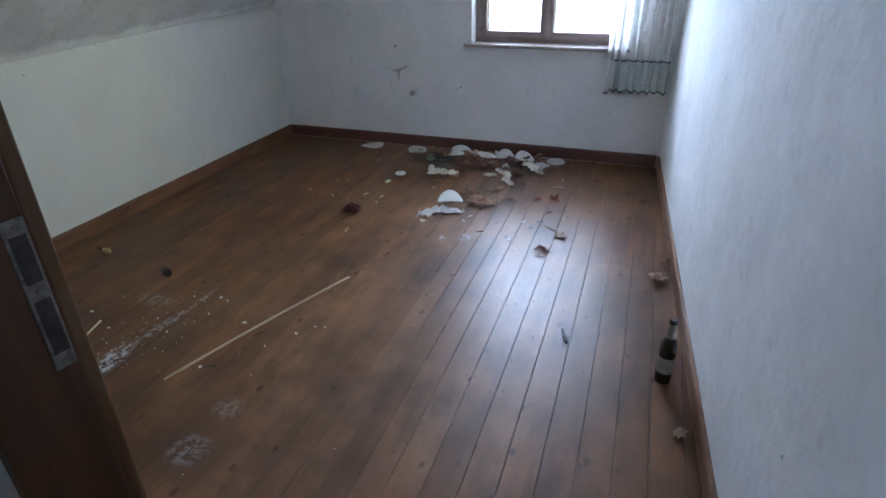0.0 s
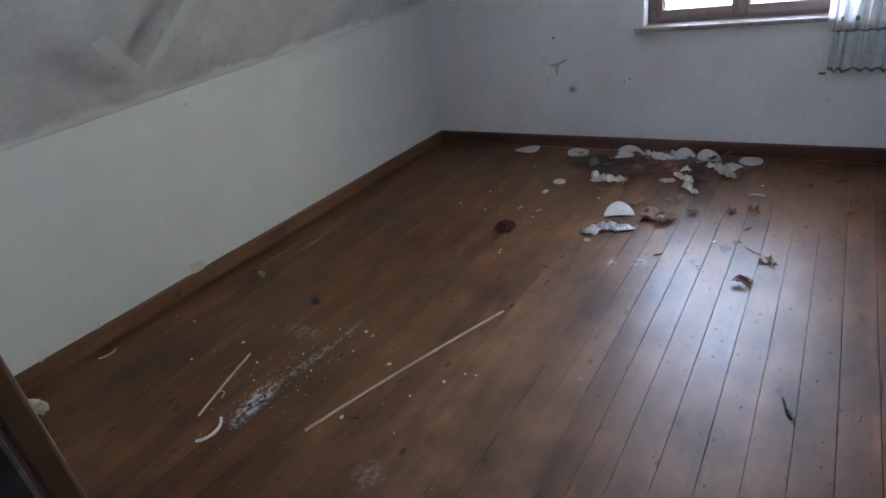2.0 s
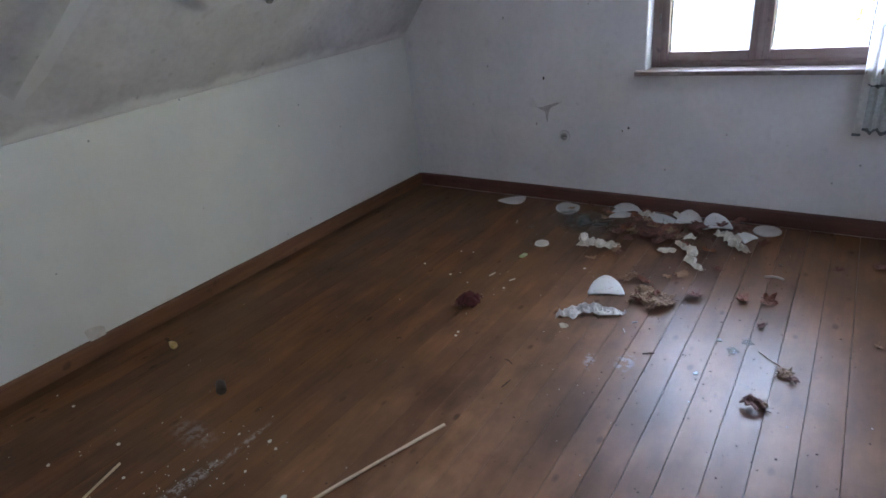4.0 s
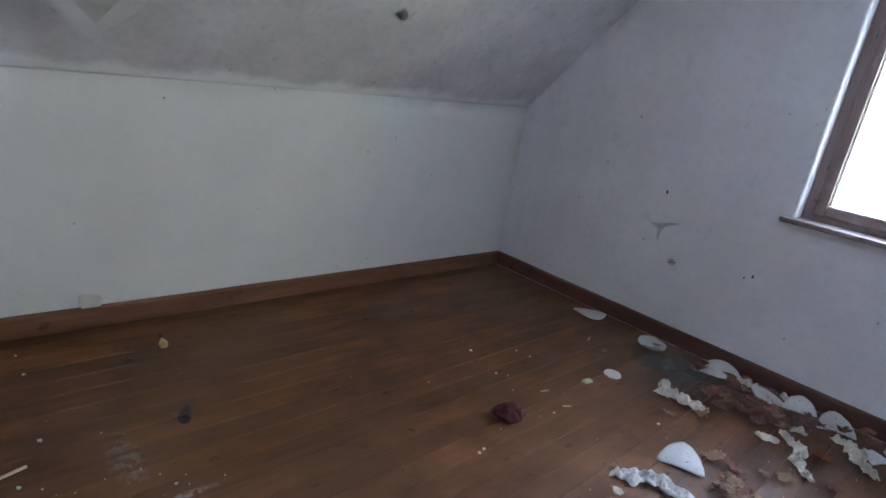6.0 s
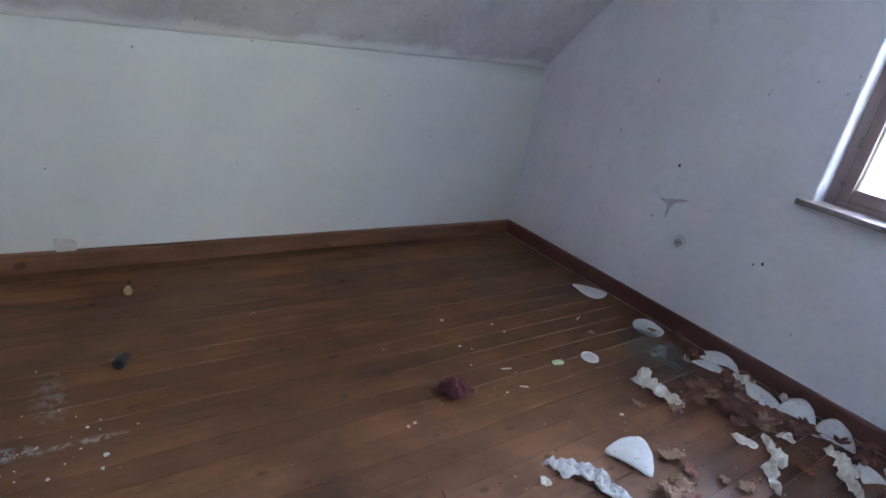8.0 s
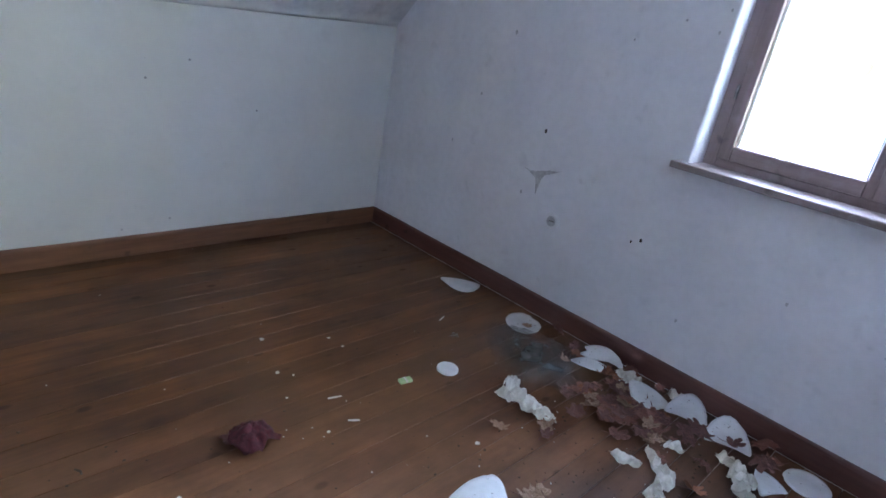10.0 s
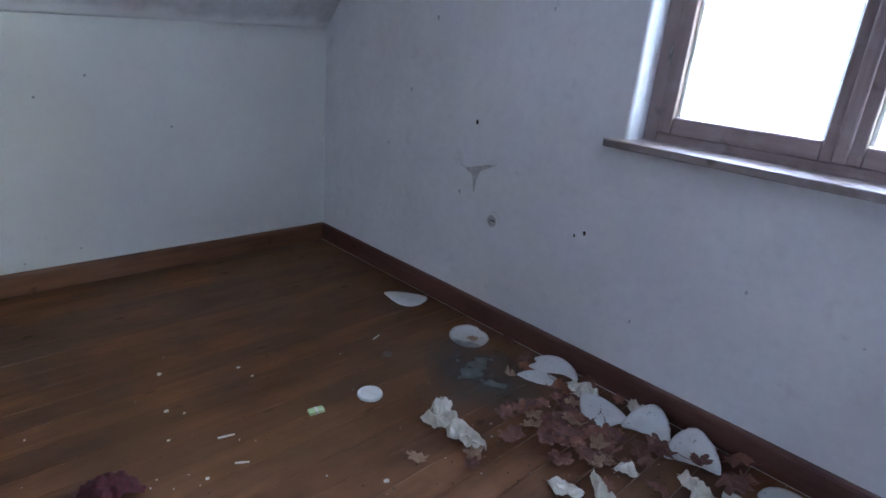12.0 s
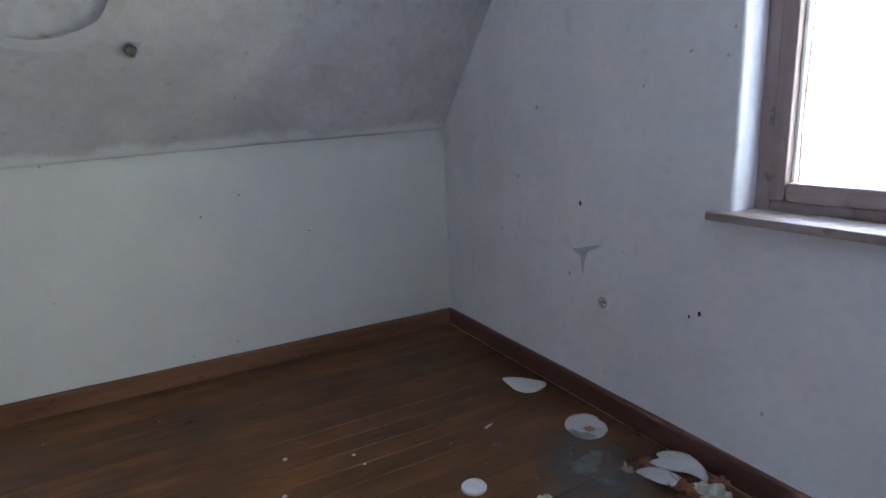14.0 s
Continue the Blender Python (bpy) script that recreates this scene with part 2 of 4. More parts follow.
M["foam"] = mottled("tan_foam", (0.5, 0.44, 0.34), (0.74, 0.69, 0.58), 40, 0.95, 0.8, 0, 0.006)
M["crumb"] = mottled("plaster_crumb", (0.62, 0.61, 0.58), (0.8, 0.79, 0.77), 50, 0.9, 0.3)
M["dirt"] = mottled("dark_debris", (0.03, 0.02, 0.014), (0.09, 0.055, 0.036), 50, 0.9, 0.3)
M["tape"] = mottled("beige_tape", (0.56, 0.52, 0.44), (0.66, 0.62, 0.54), 20, 0.6, 0.1)
M["scar"] = mottled("bare_grey_plaster", (0.42, 0.41, 0.39), (0.62, 0.61, 0.59), 40, 0.95, 0.5)
M["scuff"] = mottled("dark_grey_scuff", (0.16, 0.15, 0.14), (0.34, 0.33, 0.31), 60, 0.9, 0.3)
M["pale_streak"] = mottled("pale_filler", (0.57, 0.56, 0.54), (0.65, 0.64, 0.62), 5, 0.9, 0.2)
M["socket_dark"] = mottled("grimy_socket_insert", (0.36, 0.35, 0.33), (0.55, 0.54, 0.52), 40, 0.6, 0.1)
M["knob"] = mottled("grimy_grey_knob", (0.13, 0.125, 0.11), (0.25, 0.24, 0.21), 60, 0.7, 0.3)
M["band"] = mottled("grey_green_lace_band", (0.43, 0.47, 0.46), (0.56, 0.6, 0.59), 60, 0.9, 0.3)
M["trim"] = mottled("dark_braid", (0.09, 0.11, 0.12), (0.17, 0.19, 0.2), 80, 0.9, 0.4)


def glass_mat():
    k = Mat("window_glass", 0.0)
    k.colour((1, 1, 1))
    k.b.inputs["Transmission Weight"].default_value = 1.0
    k.b.inputs["IOR"].default_value = 1.45
    return k.m


def sheer_mat(name, tint, cover, scale, patch=None):
    """Thin woven cloth: part see-through, part glowing with the light behind it."""
    k = Mat(name, 0.9)
    k.colour(tint)
    tr = k.node("BsdfTranslucent", Color=(*tint, 1))
    see = k.node("BsdfTransparent")
    m1, m2 = k.node("MixShader"), k.node("MixShader")
    m1.inputs[0].default_value = 0.6
    k.link(k.b.outputs[0], m1.inputs[1])
    k.link(tr.outputs[0], m1.inputs[2])
    f = k.ramp(k.noise(k.coords(), scale, 3), [(0.3, cover[0]), (0.7, cover[1])])
    if patch:
        f = k.math("MULTIPLY", f, k.ramp(smudge(k, k.coords(), *patch), [(0.05, 0.0), (0.7, 1.0)]))
    k.link(f, m2.inputs[0])
    k.link(see.outputs[0], m2.inputs[1])
    k.link(m1.outputs[0], m2.inputs[2])
    k.link(m2.outputs[0], k.t.nodes["Material Output"].inputs["Surface"])
    return k.m


def sliver_mat():
    """Thin broken pane: nearly clear, with a sharp sheen."""
    k = Mat("thin_broken_glass", 0.05)
    k.colour((0.55, 0.62, 0.62))
    see, m1 = k.node("BsdfTransparent"), k.node("MixShader")
    m1.inputs[0].default_value = 0.22
    k.link(see.outputs[0], m1.inputs[1])
    k.link(k.b.outputs[0], m1.inputs[2])
    k.link(m1.outputs[0], k.t.nodes["Material Output"].inputs["Surface"])
    return k.m


M["glass"] = glass_mat()
M["sliver"] = sliver_mat()
M["sheer"] = sheer_mat("white_sheer_curtain", (0.88, 0.88, 0.86), (0.76, 0.94), 40)
M["gauze"] = sheer_mat("grey_dusty_gauze", (0.4, 0.42, 0.4), (0.15, 0.72), 12, (1.64, -0.34, 0.31, 0.24, -25))


def backdrop_mat():
    """Bright hazy daylight with a few sunlit leaves far outside the window."""
    k = Mat("bright_distance")
    e = k.node("Emission")
    p = k.coords()
    leaves = k.ramp(k.noise(p, 1.5, 5, 0.7), [(0.5, 0.0), (0.6, 1.0)])
    leaves = k.math("MULTIPLY", leaves, k.ramp(k.noise(p, 0.5, 2), [(0.4, 0.0), (0.5, 1.0)]))
    sep = k.node("SeparateXYZ")
    k.link(p, sep.inputs[0])
    wavy = k.math("ADD", k.math("MULTIPLY", sep.outputs["X"], 0.05), k.math("MULTIPLY", k.noise(p, 0.8, 4), 0.1))
    # dimmer, warmer stretch added out of view, to lower light on the knee wall
    dim_side = k.ramp(wavy, [(0.24, 0.0), (0.36, 1.0)])
    side = k.ramp(k.math("DIVIDE", k.math("ADD", sep.outputs["X"], 7.0), 19.0), [(0.39, 0.0), (0.43, 1.0)])
    leaves = k.math("MULTIPLY", leaves, side)
    c = k.mix(leaves, (0.86, 1.07, 1.57), (0.052, 0.075, 0.03))
    c = k.mix(dim_side, c, (0.41, 0.43, 0.32))
    k.link(c, e.inputs[0])
    e.inputs[1].default_value = BACKDROP
    k.link(e.outputs[0], k.t.nodes["Material Output"].inputs["Surface"])
    return k.m


M["distance"] = backdrop_mat()


# ---------------------------------------------------------------- builders
def mesh(name, bm, mat, smooth=False):
    me = bpy.data.meshes.new(name)
    bmesh.ops.recalc_face_normals(bm, faces=bm.faces)
    for f in bm.faces:
        f.smooth = smooth
    bm.to_mesh(me)
    bm.free()
    me.materials.append(mat)
    return me


def part(name, bm, mat, parent=None, label="", smooth=False):
    ob = new(name, mesh(name, bm, mat, smooth))
    if parent is not None:
        ob.parent = parent
    if label:
        tagged(ob, label)
    return ob


def empty(name, m=None):
    ob = new(name)
    if m is not None:
        ob.matrix_basis = m
    return ob


def add_box(bm, x0, x1, y0, y1, z0, z1, bevel=0.0):
    got = bmesh.ops.create_cube(bm, size=1, matrix=Matrix.LocRotScale(((x0 + x1) / 2, (y0 + y1) / 2, (z0 + z1) / 2), None, (x1 - x0, y1 - y0, z1 - z0)))
    if bevel:
        edges = list({e for v in got["verts"] for e in v.link_edges})
        bmesh.ops.bevel(bm, geom=edges, offset=bevel, segments=2, affect="EDGES", profile=0.5)
    return bm


def boxed(x0, x1, y0, y1, z0, z1, bevel=0.0):
    return add_box(bmesh.new(), x0, x1, y0, y1, z0, z1, bevel)


def lathe(profile, segs=24):
    """A turned shape round z from (radius, height) pairs."""
    bm = bmesh.new()
    rings = []
    for r, z in profile:
        if r < 1e-5:
            rings.append([bm.verts.new((0, 0, z))])
        else:
            rings.append([bm.verts.new((r * math.cos(a), r * math.sin(a), z)) for a in (2 * math.pi * i / segs for i in range(segs))])
    for a, b in zip(rings, rings[1:]):
        for i in range(segs):
            j = (i + 1) % segs
            if len(a) == 1 and len(b) == 1:
                continue
            if len(a) == 1:
                bm.faces.new((a[0], b[i], b[j]))
            elif len(b) == 1:
                bm.faces.new((a[i], a[j], b[0]))
            else:
                bm.faces.new((a[i], a[j], b[j], b[i]))
    return bm


def tube(points, radius, segs=8, wobble=0.0, seed=0):
    """A rod along a list of points, with closed ends."""
    bm = bmesh.new()
    pts = [Vector(p) for p in points]
    rings = []
    for i, p in enumerate(pts):
        d = (pts[min(i + 1, len(pts) - 1)] - pts[max(i - 1, 0)]).normalized()
        side = d.cross(Vector((0, 0, 1)))
        side = side.normalized() if side.length > 1e-3 else Vector((1, 0, 0))
        up = side.cross(d)
        r = radius * (1 + wobble * noise.noise((i * 0.7, seed, 0)))
        rings.append([bm.verts.new(p + r * (math.cos(a) * side + math.sin(a) * up)) for a in (2 * math.pi * j / segs for j in range(segs))])
    for a, b in zip(rings, rings[1:]):
        for j in range(segs):
            bm.faces.new((a[j], a[(j + 1) % segs], b[(j + 1) % segs], b[j]))
    bm.faces.new(rings[0][::-1])
    bm.faces.new(rings[-1])
    return bm


def rest(bm, gap=0.001):
    """Lets a small shape lie on z = 0."""
    low = min(v.co.z for v in bm.verts)
    for v in bm.verts:
        v.co.z += gap - low
    return bm


def ringed(outline, height, rings=6):
    """A sheet inside a closed outline; height(x, y) lifts it."""
    bm = bmesh.new()
    n = len(outline)
    cx, cy = sum(p[0] for p in outline) / n, sum(p[1] for p in outline) / n
    mid = bm.verts.new((cx, cy, height(cx, cy)))
    last = None
    for r in range(1, rings + 1):
        s = r / rings
        row = []
        for x, y in outline:
            px, py = cx + (x - cx) * s, cy + (y - cy) * s
            row.append(bm.verts.new((px, py, height(px, py))))
        for i in range(n):
            j = (i + 1) % n
            if last is None:
                bm.faces.new((mid, row[i], row[j]))
            else:
                bm.faces.new((last[i], last[j], row[j], row[i]))
        last = row
    return bm


def thicken(bm, t):
    """Gives an open sheet a second side and a rim."""
    bmesh.ops.recalc_face_normals(bm, faces=bm.faces)
    bm.normal_update()
    old, faces = list(bm.verts), list(bm.faces)
    rim = [e for e in bm.edges if len(e.link_faces) == 1]
    twin = {v: bm.verts.new(v.co - v.normal * t) for v in old}
    for f in faces:
        bm.faces.new([twin[v] for v in reversed(f.verts)])
    for e in rim:
        a, b = e.verts
        bm.faces.new((a, b, twin[b], twin[a]))
    return bm


def smooth_loop(points, steps=5, seed=0, jag=0.0):
    """A closed Catmull-Rom outline through the points, slightly chipped."""
    out, n = [], len(points)
    for i in range(n):
        p0, p1, p2, p3 = (Vector(points[(i + k - 1) % n]) for k in range(4))
        for s in range(steps):
            t = s / steps
            q = 0.5 * (2 * p1 + (p2 - p0) * t + (2 * p0 - 5 * p1 + 4 * p2 - p3) * t * t + (3 * p1 - p0 - 3 * p2 + p3) * t ** 3)
            out.append((q.x + jag * noise.noise((i * 3.1 + s, seed, 1)), q.y + jag * noise.noise((i * 3.1 + s, seed, 7))))
    return out


# ---------------------------------------------------------------- the room: setting
SKEW = math.atan(0.168)
# the old side wall is not square to the gable: it runs outwards towards the doorway
RIGHT_TURN = Matrix.Translation((W, 0, 0)) @ pose(0, 0, 0, 0, 0, math.degrees(0.056)) @ Matrix.Translation((-W, 0, 0))

# the eaves sag towards the doorway
SAG = pose(0, 0, 0, math.degrees(0.035))

# subfloor, with the boards laid on it at the end of the file
floor = tagged(part("floor", boxed(-0.2, 4.1, -6.3, 0.3, -0.12, -0.02), M["under"]), "old varnished softwood floorboards, dusty and littered", "floor", kind="structure")


def plaster_sheet(name, prof, y0, y1, mat, label, out):
    """A wall strip: a profile in x and z swept along y, gently uneven, with thickness on its outer side."""
    bm = bmesh.new()
    n = 72
    rows = []
    for i in range(n + 1):
        y = y0 + (y1 - y0) * i / n
        row = []
        for q, (x, z) in enumerate(prof):
            u = 0.006 * noise.noise((x * 2, y * 1.7, z * 2)) + 0.004 * noise.noise((x * 7, y * 6, z * 7))
            u *= min(1.0, abs(z - KNEE - 0.045) / 0.2)
            row.append(bm.verts.new((x + out[0] * u, y, z + out[1] * u)))
        rows.append(row)
    for a, b in zip(rows, rows[1:]):
        for q in range(len(prof) - 1):
            bm.faces.new((a[q], a[q + 1], b[q + 1], b[q]))
    back = [[bm.verts.new((v.co.x + out[0] * 0.12, v.co.y, v.co.z + out[1] * 0.12)) for v in row] for row in rows]
    for a, b in zip(back, back[1:]):
        for q in range(len(prof) - 1):
            bm.faces.new((a[q], b[q], b[q + 1], a[q + 1]))
    for q in range(len(prof) - 1):
        for r, k in ((rows[0], back[0]), (rows[-1], back[-1])):
            bm.faces.new((r[q], r[q + 1], k[q + 1], k[q]))
    for q in (0, -1):
        for i in range(n):
            bm.faces.new((rows[i][q], rows[i + 1][q], back[i + 1][q], back[i][q]))
    ob = tagged(part(name, bm, mat, smooth=True), label, "wall", kind="structure")
    ob.matrix_basis = SAG
    return ob


plaster_sheet("wall_left", [(0, -0.02 + i * 0.075) for i in range(16)] + [(0, KNEE + 0.045)], -4.35, 0.1, M["knee"], "low white-painted knee wall under the roof slope", (-1, 0))
slope_prof = [(0.0, KNEE + 0.045), (0.008, KNEE + 0.056)]
slope_prof += [(0.008 + i * 0.07, KNEE + 0.056 + i * 0.07 * RISE) for i in range(1, 20)]
wall_slope = plaster_sheet("ceiling_slope", slope_prof, -4.75, 0.14, M["slope"], "grey mould-spotted plaster of the sloping ceiling", (-0.74, 0.67))
sx, sz = slope_prof[-3]
tagged(part("ceiling", boxed(sx - 0.02, W + 0.45, -4.75, 0.0, sz, sz + 0.1), M["slope"]), "flat white plaster ceiling", "ceiling", kind="structure")
wall_right_ob = tagged(part("wall_right", boxed(W, W + 0.2, -6.4, 0.02, -0.02, 2.7), M["rough_wall"]), "rough white plaster side wall with grey marks", "wall", kind="structure")
wall_right_ob.matrix_basis = RIGHT_TURN

# back wall with a through window opening
WX0, WX1, WZ0, WZ1 = 1.9, 3.13, 0.915, 2.1


def wall_with_opening(name, x0, x1, z0, z1, hole, y0, y1, mat, label):
    hx0, hx1, hz0, hz1 = hole
    bm = bmesh.new()
    xs, zs = [x0, hx0, hx1, x1], [z0, hz0, hz1, z1]
    grid = {}
    for yi, y in enumerate((y0, y1)):
        for i, x in enumerate(xs):
            for j, z in enumerate(zs):
                grid[yi, i, j] = bm.verts.new((x, y, z))
    for yi in (0, 1):
        for i in range(3):
            for j in range(3):
                if (i, j) != (1, 1):
                    bm.faces.new([grid[yi, *c] for c in ((i, j), (i + 1, j), (i + 1, j + 1), (i, j + 1))])
    for c0, c1 in (((1, 1), (2, 1)), ((2, 1), (2, 2)), ((2, 2), (1, 2)), ((1, 2), (1, 1))):
        bm.faces.new([grid[0, *c0], grid[0, *c1], grid[1, *c1], grid[1, *c0]])
    for i in range(3):
        for j in (0, 3):
            bm.faces.new([grid[0, i, j], grid[0, i + 1, j], grid[1, i + 1, j], grid[1, i, j]])
            bm.faces.new([grid[0, j, i], grid[0, j, i + 1], grid[1, j, i + 1], grid[1, j, i]])
    front = [e for e in bm.edges if all(abs(v.co.y - y0) < 1e-6 and hx0 - 1e-6 <= v.co.x <= hx1 + 1e-6 and hz0 - 1e-6 <= v.co.z <= hz1 + 1e-6 for v in e.verts)]
    bmesh.ops.bevel(bm, geom=front, offset=0.014, segments=4, affect="EDGES", profile=0.5)
    return tagged(part(name, bm, mat), label, "wall", kind="structure")


wall_back = wall_with_opening("wall_back", -0.15, W + 0.2, -0.02, 2.7, (WX0, WX1, WZ0, WZ1), 0.0, 0.3, M["wall"], "stained white plaster gable wall with a window")

# front wall, slightly out of square, with the doorway at its right end
front_pose = pose(0, -3.965, 0, 0, 0, -math.degrees(SKEW))
DX0, DX1, DZ = DOOR_X, 3.84, 2.04
bm = boxed(-0.12, DX0 - 0.035, -0.14, 0, -0.02, 2.7)
add_box(bm, DX0 - 0.035, 3.9, -0.14, 0, DZ + 0.035, 2.7)
wall_front = tagged(part("wall_front", bm, M["wall"]), "white plaster wall around the doorway", "wall", kind="structure")
wall_front.matrix_basis = front_pose

# hall behind the doorway, only to close the place
bm = boxed(1.2, 1.35, -6.3, -4.34, -0.02, 2.5)
add_box(bm, 1.35, 3.85, -6.3, -6.15, -0.02, 2.5)
tagged(part("wall_hall", bm, M["wall"]), "plain plaster hall walls", "wall", kind="structure")
tagged(part("ceiling_hall", boxed(1.2, 4.0, -6.3, -4.7, 2.5, 2.6), M["slope"]), "plain hall ceiling", "ceiling", kind="structure")


# skirting boards
def skirting(name, length, mat, m, label):
    """A board on edge along x with a rounded upper edge and a slightly wavy face; its back lies on y = 0."""
    bm = bmesh.new()
    prof = [(0.0, 0.0), (-0.018, 0.0), (-0.018, 0.084), (-0.015, 0.094), (-0.008, 0.1), (0.0, 0.1)]
    n = max(2, int(length / 0.12))
    rows = []
    for i in range(n + 1):
        u = 0.0022 * noise.noise((i * 0.35, length, 0))
        rows.append([bm.verts.new((length * i / n, y + (u if y < 0 else 0.0), z + (u if z > 0 else 0.0))) for y, z in prof])
    for a, b in zip(rows, rows[1:]):
        for q in range(len(prof)):
            r = (q + 1) % len(prof)
            bm.faces.new((a[q], a[r], b[r], b[q]))
    bm.faces.new(rows[0])
    bm.faces.new(rows[-1][::-1])
    ob = tagged(part(name, bm, mat), label, "baseboard", kind="structure")
    ob.matrix_basis = m
    return ob


skirting("baseboard_back", W - 0.045, M["skirt_x"], pose(0.022, -0.001, 0.001), "dark reddish-brown wooden skirting below the window")
skirting("baseboard_left", 3.94, M["skirt_y"], pose(0.003, -3.945, 0.001, 0, 0, 90), "warm brown wooden skirting with knots")
skirting("baseboard_right", 4.4, M["skirt_y"], RIGHT_TURN @ pose(W - 0.001, -0.022, 0.001, 0, 0, -90), "brown wooden skirting along the plaster wall")
skirting("baseboard_front", DX0 - 0.13, M["skirt_x"], front_pose @ pose(DX0 - 0.12, 0.001, 0.001, 0, 0, 180), "dark wooden skirting beside the doorway")

# door frame
frame_ob = tagged(empty("door_frame", front_pose), "brown stained wooden door frame with a steel strike plate", "door frame", kind="structure")
part("jamb", boxed(DX0 - 0.034, DX0, -0.15, -0.012, 0.0, DZ, 0.004), M["jamb"], frame_ob)
part("rebate_strip", boxed(DX0 - 0.034, DX0 - 0.004, -0.0115, 0.014, 0.0, DZ, 0.004), M["jamb_edge"], frame_ob, "lighter worn edge strip")
part("head", boxed(DX0, DX1, -0.15, 0.014, DZ + 0.001, DZ + 0.034, 0.004), M["jamb"], frame_ob)
pl = boxed(DX0 - 0.002, DX0 + 0.0022, -0.048, -0.0155, PLATE_Z, PLATE_Z + 0.25, 0.0008)
plate = part("strike_plate", pl, M["steel"], frame_ob, "dull steel strike plate")
for z0, z1 in ((0.028, 0.122), (0.15, 0.226)):
    part("latch_hole", boxed(DX0 + 0.0024, DX0 + 0.0032, -0.043, -0.0195, PLATE_Z + z0, PLATE_Z + z1, 0.0003), M["black"], plate, "dark slot")
for z0 in (0.014, 0.136, 0.238):
    sc = lathe([(0.0, 0.0022), (0.003, 0.0018), (0.0042, 0.0)], 12)
    screw = part("screw", sc, M["steel"], plate)
    screw.matrix_basis = pose(DX0 + 0.002, -0.032, PLATE_Z + z0, 0, 90, 0)

# ---------------------------------------------------------------- window
window = tagged(empty("window_1", pose(0, 0, 0)), "weathered brown wooden casement window with two sashes", "window", kind="structure")
FY0, FY1 = 0.105, 0.185
bm = boxed(WX0, WX0 + 0.05, FY0, FY1, WZ0, WZ1, 0.004)
add_box(bm, WX1 - 0.05, WX1, FY0, FY1, WZ0, WZ1, 0.004)
part("frame_stiles", bm, M["winwood_z"], window)
bm = boxed(WX0 + 0.0505, WX1 - 0.0505, FY0 + 0.001, FY1, WZ0, WZ0 + 0.055, 0.004)
add_box(bm, WX0 + 0.0505, WX1 - 0.0505, FY0 + 0.001, FY1, WZ1 - 0.05, WZ1, 0.004)
part("frame_rails", bm, M["winwood_x"], window)
mid = 2.51


def sash(x0, x1):
    z0, z1, y0, y1, s = WZ0 + 0.0555, WZ1 - 0.052, 0.092, 0.14, 0.052
    bm = boxed(x0, x0 + s, y0, y1, z0, z1, 0.005)
    add_box(bm, x1 - s, x1, y0, y1, z0, z1, 0.005)
    ob = part("sash", bm, M["winwood_z"], window)
    bm = boxed(x0 + s + 0.0005, x1 - s - 0.0005, y0 + 0.001, y1 - 0.001, z0, z0 + 0.058, 0.005)
    add_box(bm, x0 + s + 0.0005, x1 - s - 0.0005, y0 + 0.001, y1 - 0.001, z1 - s, z1, 0.005)
    part("sash_rail", bm, M["winwood_x"], ob)
    pane = part("pane", boxed(x0 + s - 0.008, x1 - s + 0.008, 0.117, 0.121, z0 + 0.05, z1 - s + 0.008), M["glass"], ob, "clear glass pane")
    pane.visible_shadow = False
    bead = boxed(x0 + s + 0.0005, x0 + s + 0.012, 0.1215, 0.134, z0 + 0.059, z1 - s - 0.001, 0.002)
    add_box(bead, x1 - s - 0.012, x1 - s - 0.0005, 0.1215, 0.134, z0 + 0.059, z1 - s - 0.001, 0.002)
    part("putty", bead, M["white_plastic"], ob, "crumbling pale putty")
    return ob


sash(WX0 + 0.0505, mid - 0.001)
sash(mid + 0.001, WX1 - 0.0505)
part("cover_strip", boxed(mid - 0.02, mid + 0.02, 0.08, 0.0915, WZ0 + 0.058, WZ1 - 0.055, 0.006), M["winwood_z"], window)
for z in (1.2, 1.85):
    h = lathe([(0.0, 0.0), (0.006, 0.001), (0.006, 0.05), (0.004, 0.055), (0.0, 0.056)], 12)
    part("hinge", h, M["steel"], window, "pale metal hinge pin").matrix_basis = pose(WX0 + 0.048, 0.089, z)
bm = boxed(SILL_X0, 3.19, -0.062, -0.001, 0.911, 0.939, 0.005)
add_box(bm, WX0 + 0.001, WX1 - 0.001, -0.0005, 0.104, 0.906, 0.9385, 0.002)
part("window_sill", bm, M["sill"], window, "grey worn wooden sill")

# dry tendrils caught outside the glass
tendril = tagged(part("dry_vine", tube([(2.01, 0.155, 0.97), (2.0, 0.16, 1.2), (2.008, 0.158, 1.5), (2.0, 0.16, 1.9)], 0.004, 6, 0.3), M["leaf_tan"]), "dry vine stem clinging outside the window pane", "vine", kind="thing")
for z, dx, dz in ((1.08, 0.03, 0.008), (1.2, 0.035, 0.005), (1.265, 0.028, 0.012), (1.3, 0.03, 0.024), (1.42, 0.03, 0.03), (1.5, 0.04, 0.01)):
    part("tendril", tube([(2.003, 0.158, z), (2.003 + dx * 0.5, 0.158, z + dz * 0.3), (2.003 + dx, 0.157, z + dz)], 0.0014, 5), M["leaf_dark"], tendril)

# distance outside
bm = bmesh.new()
vs = [bm.verts.new(v) for v in ((-7, 6, -4), (12, 6, -4), (12, 6, 9), (-7, 6, 9))]
bm.faces.new(vs)
tagged(part("backdrop", bm, M["distance"]), "bright hazy daylight and leaves outside", "backdrop", kind="structure")

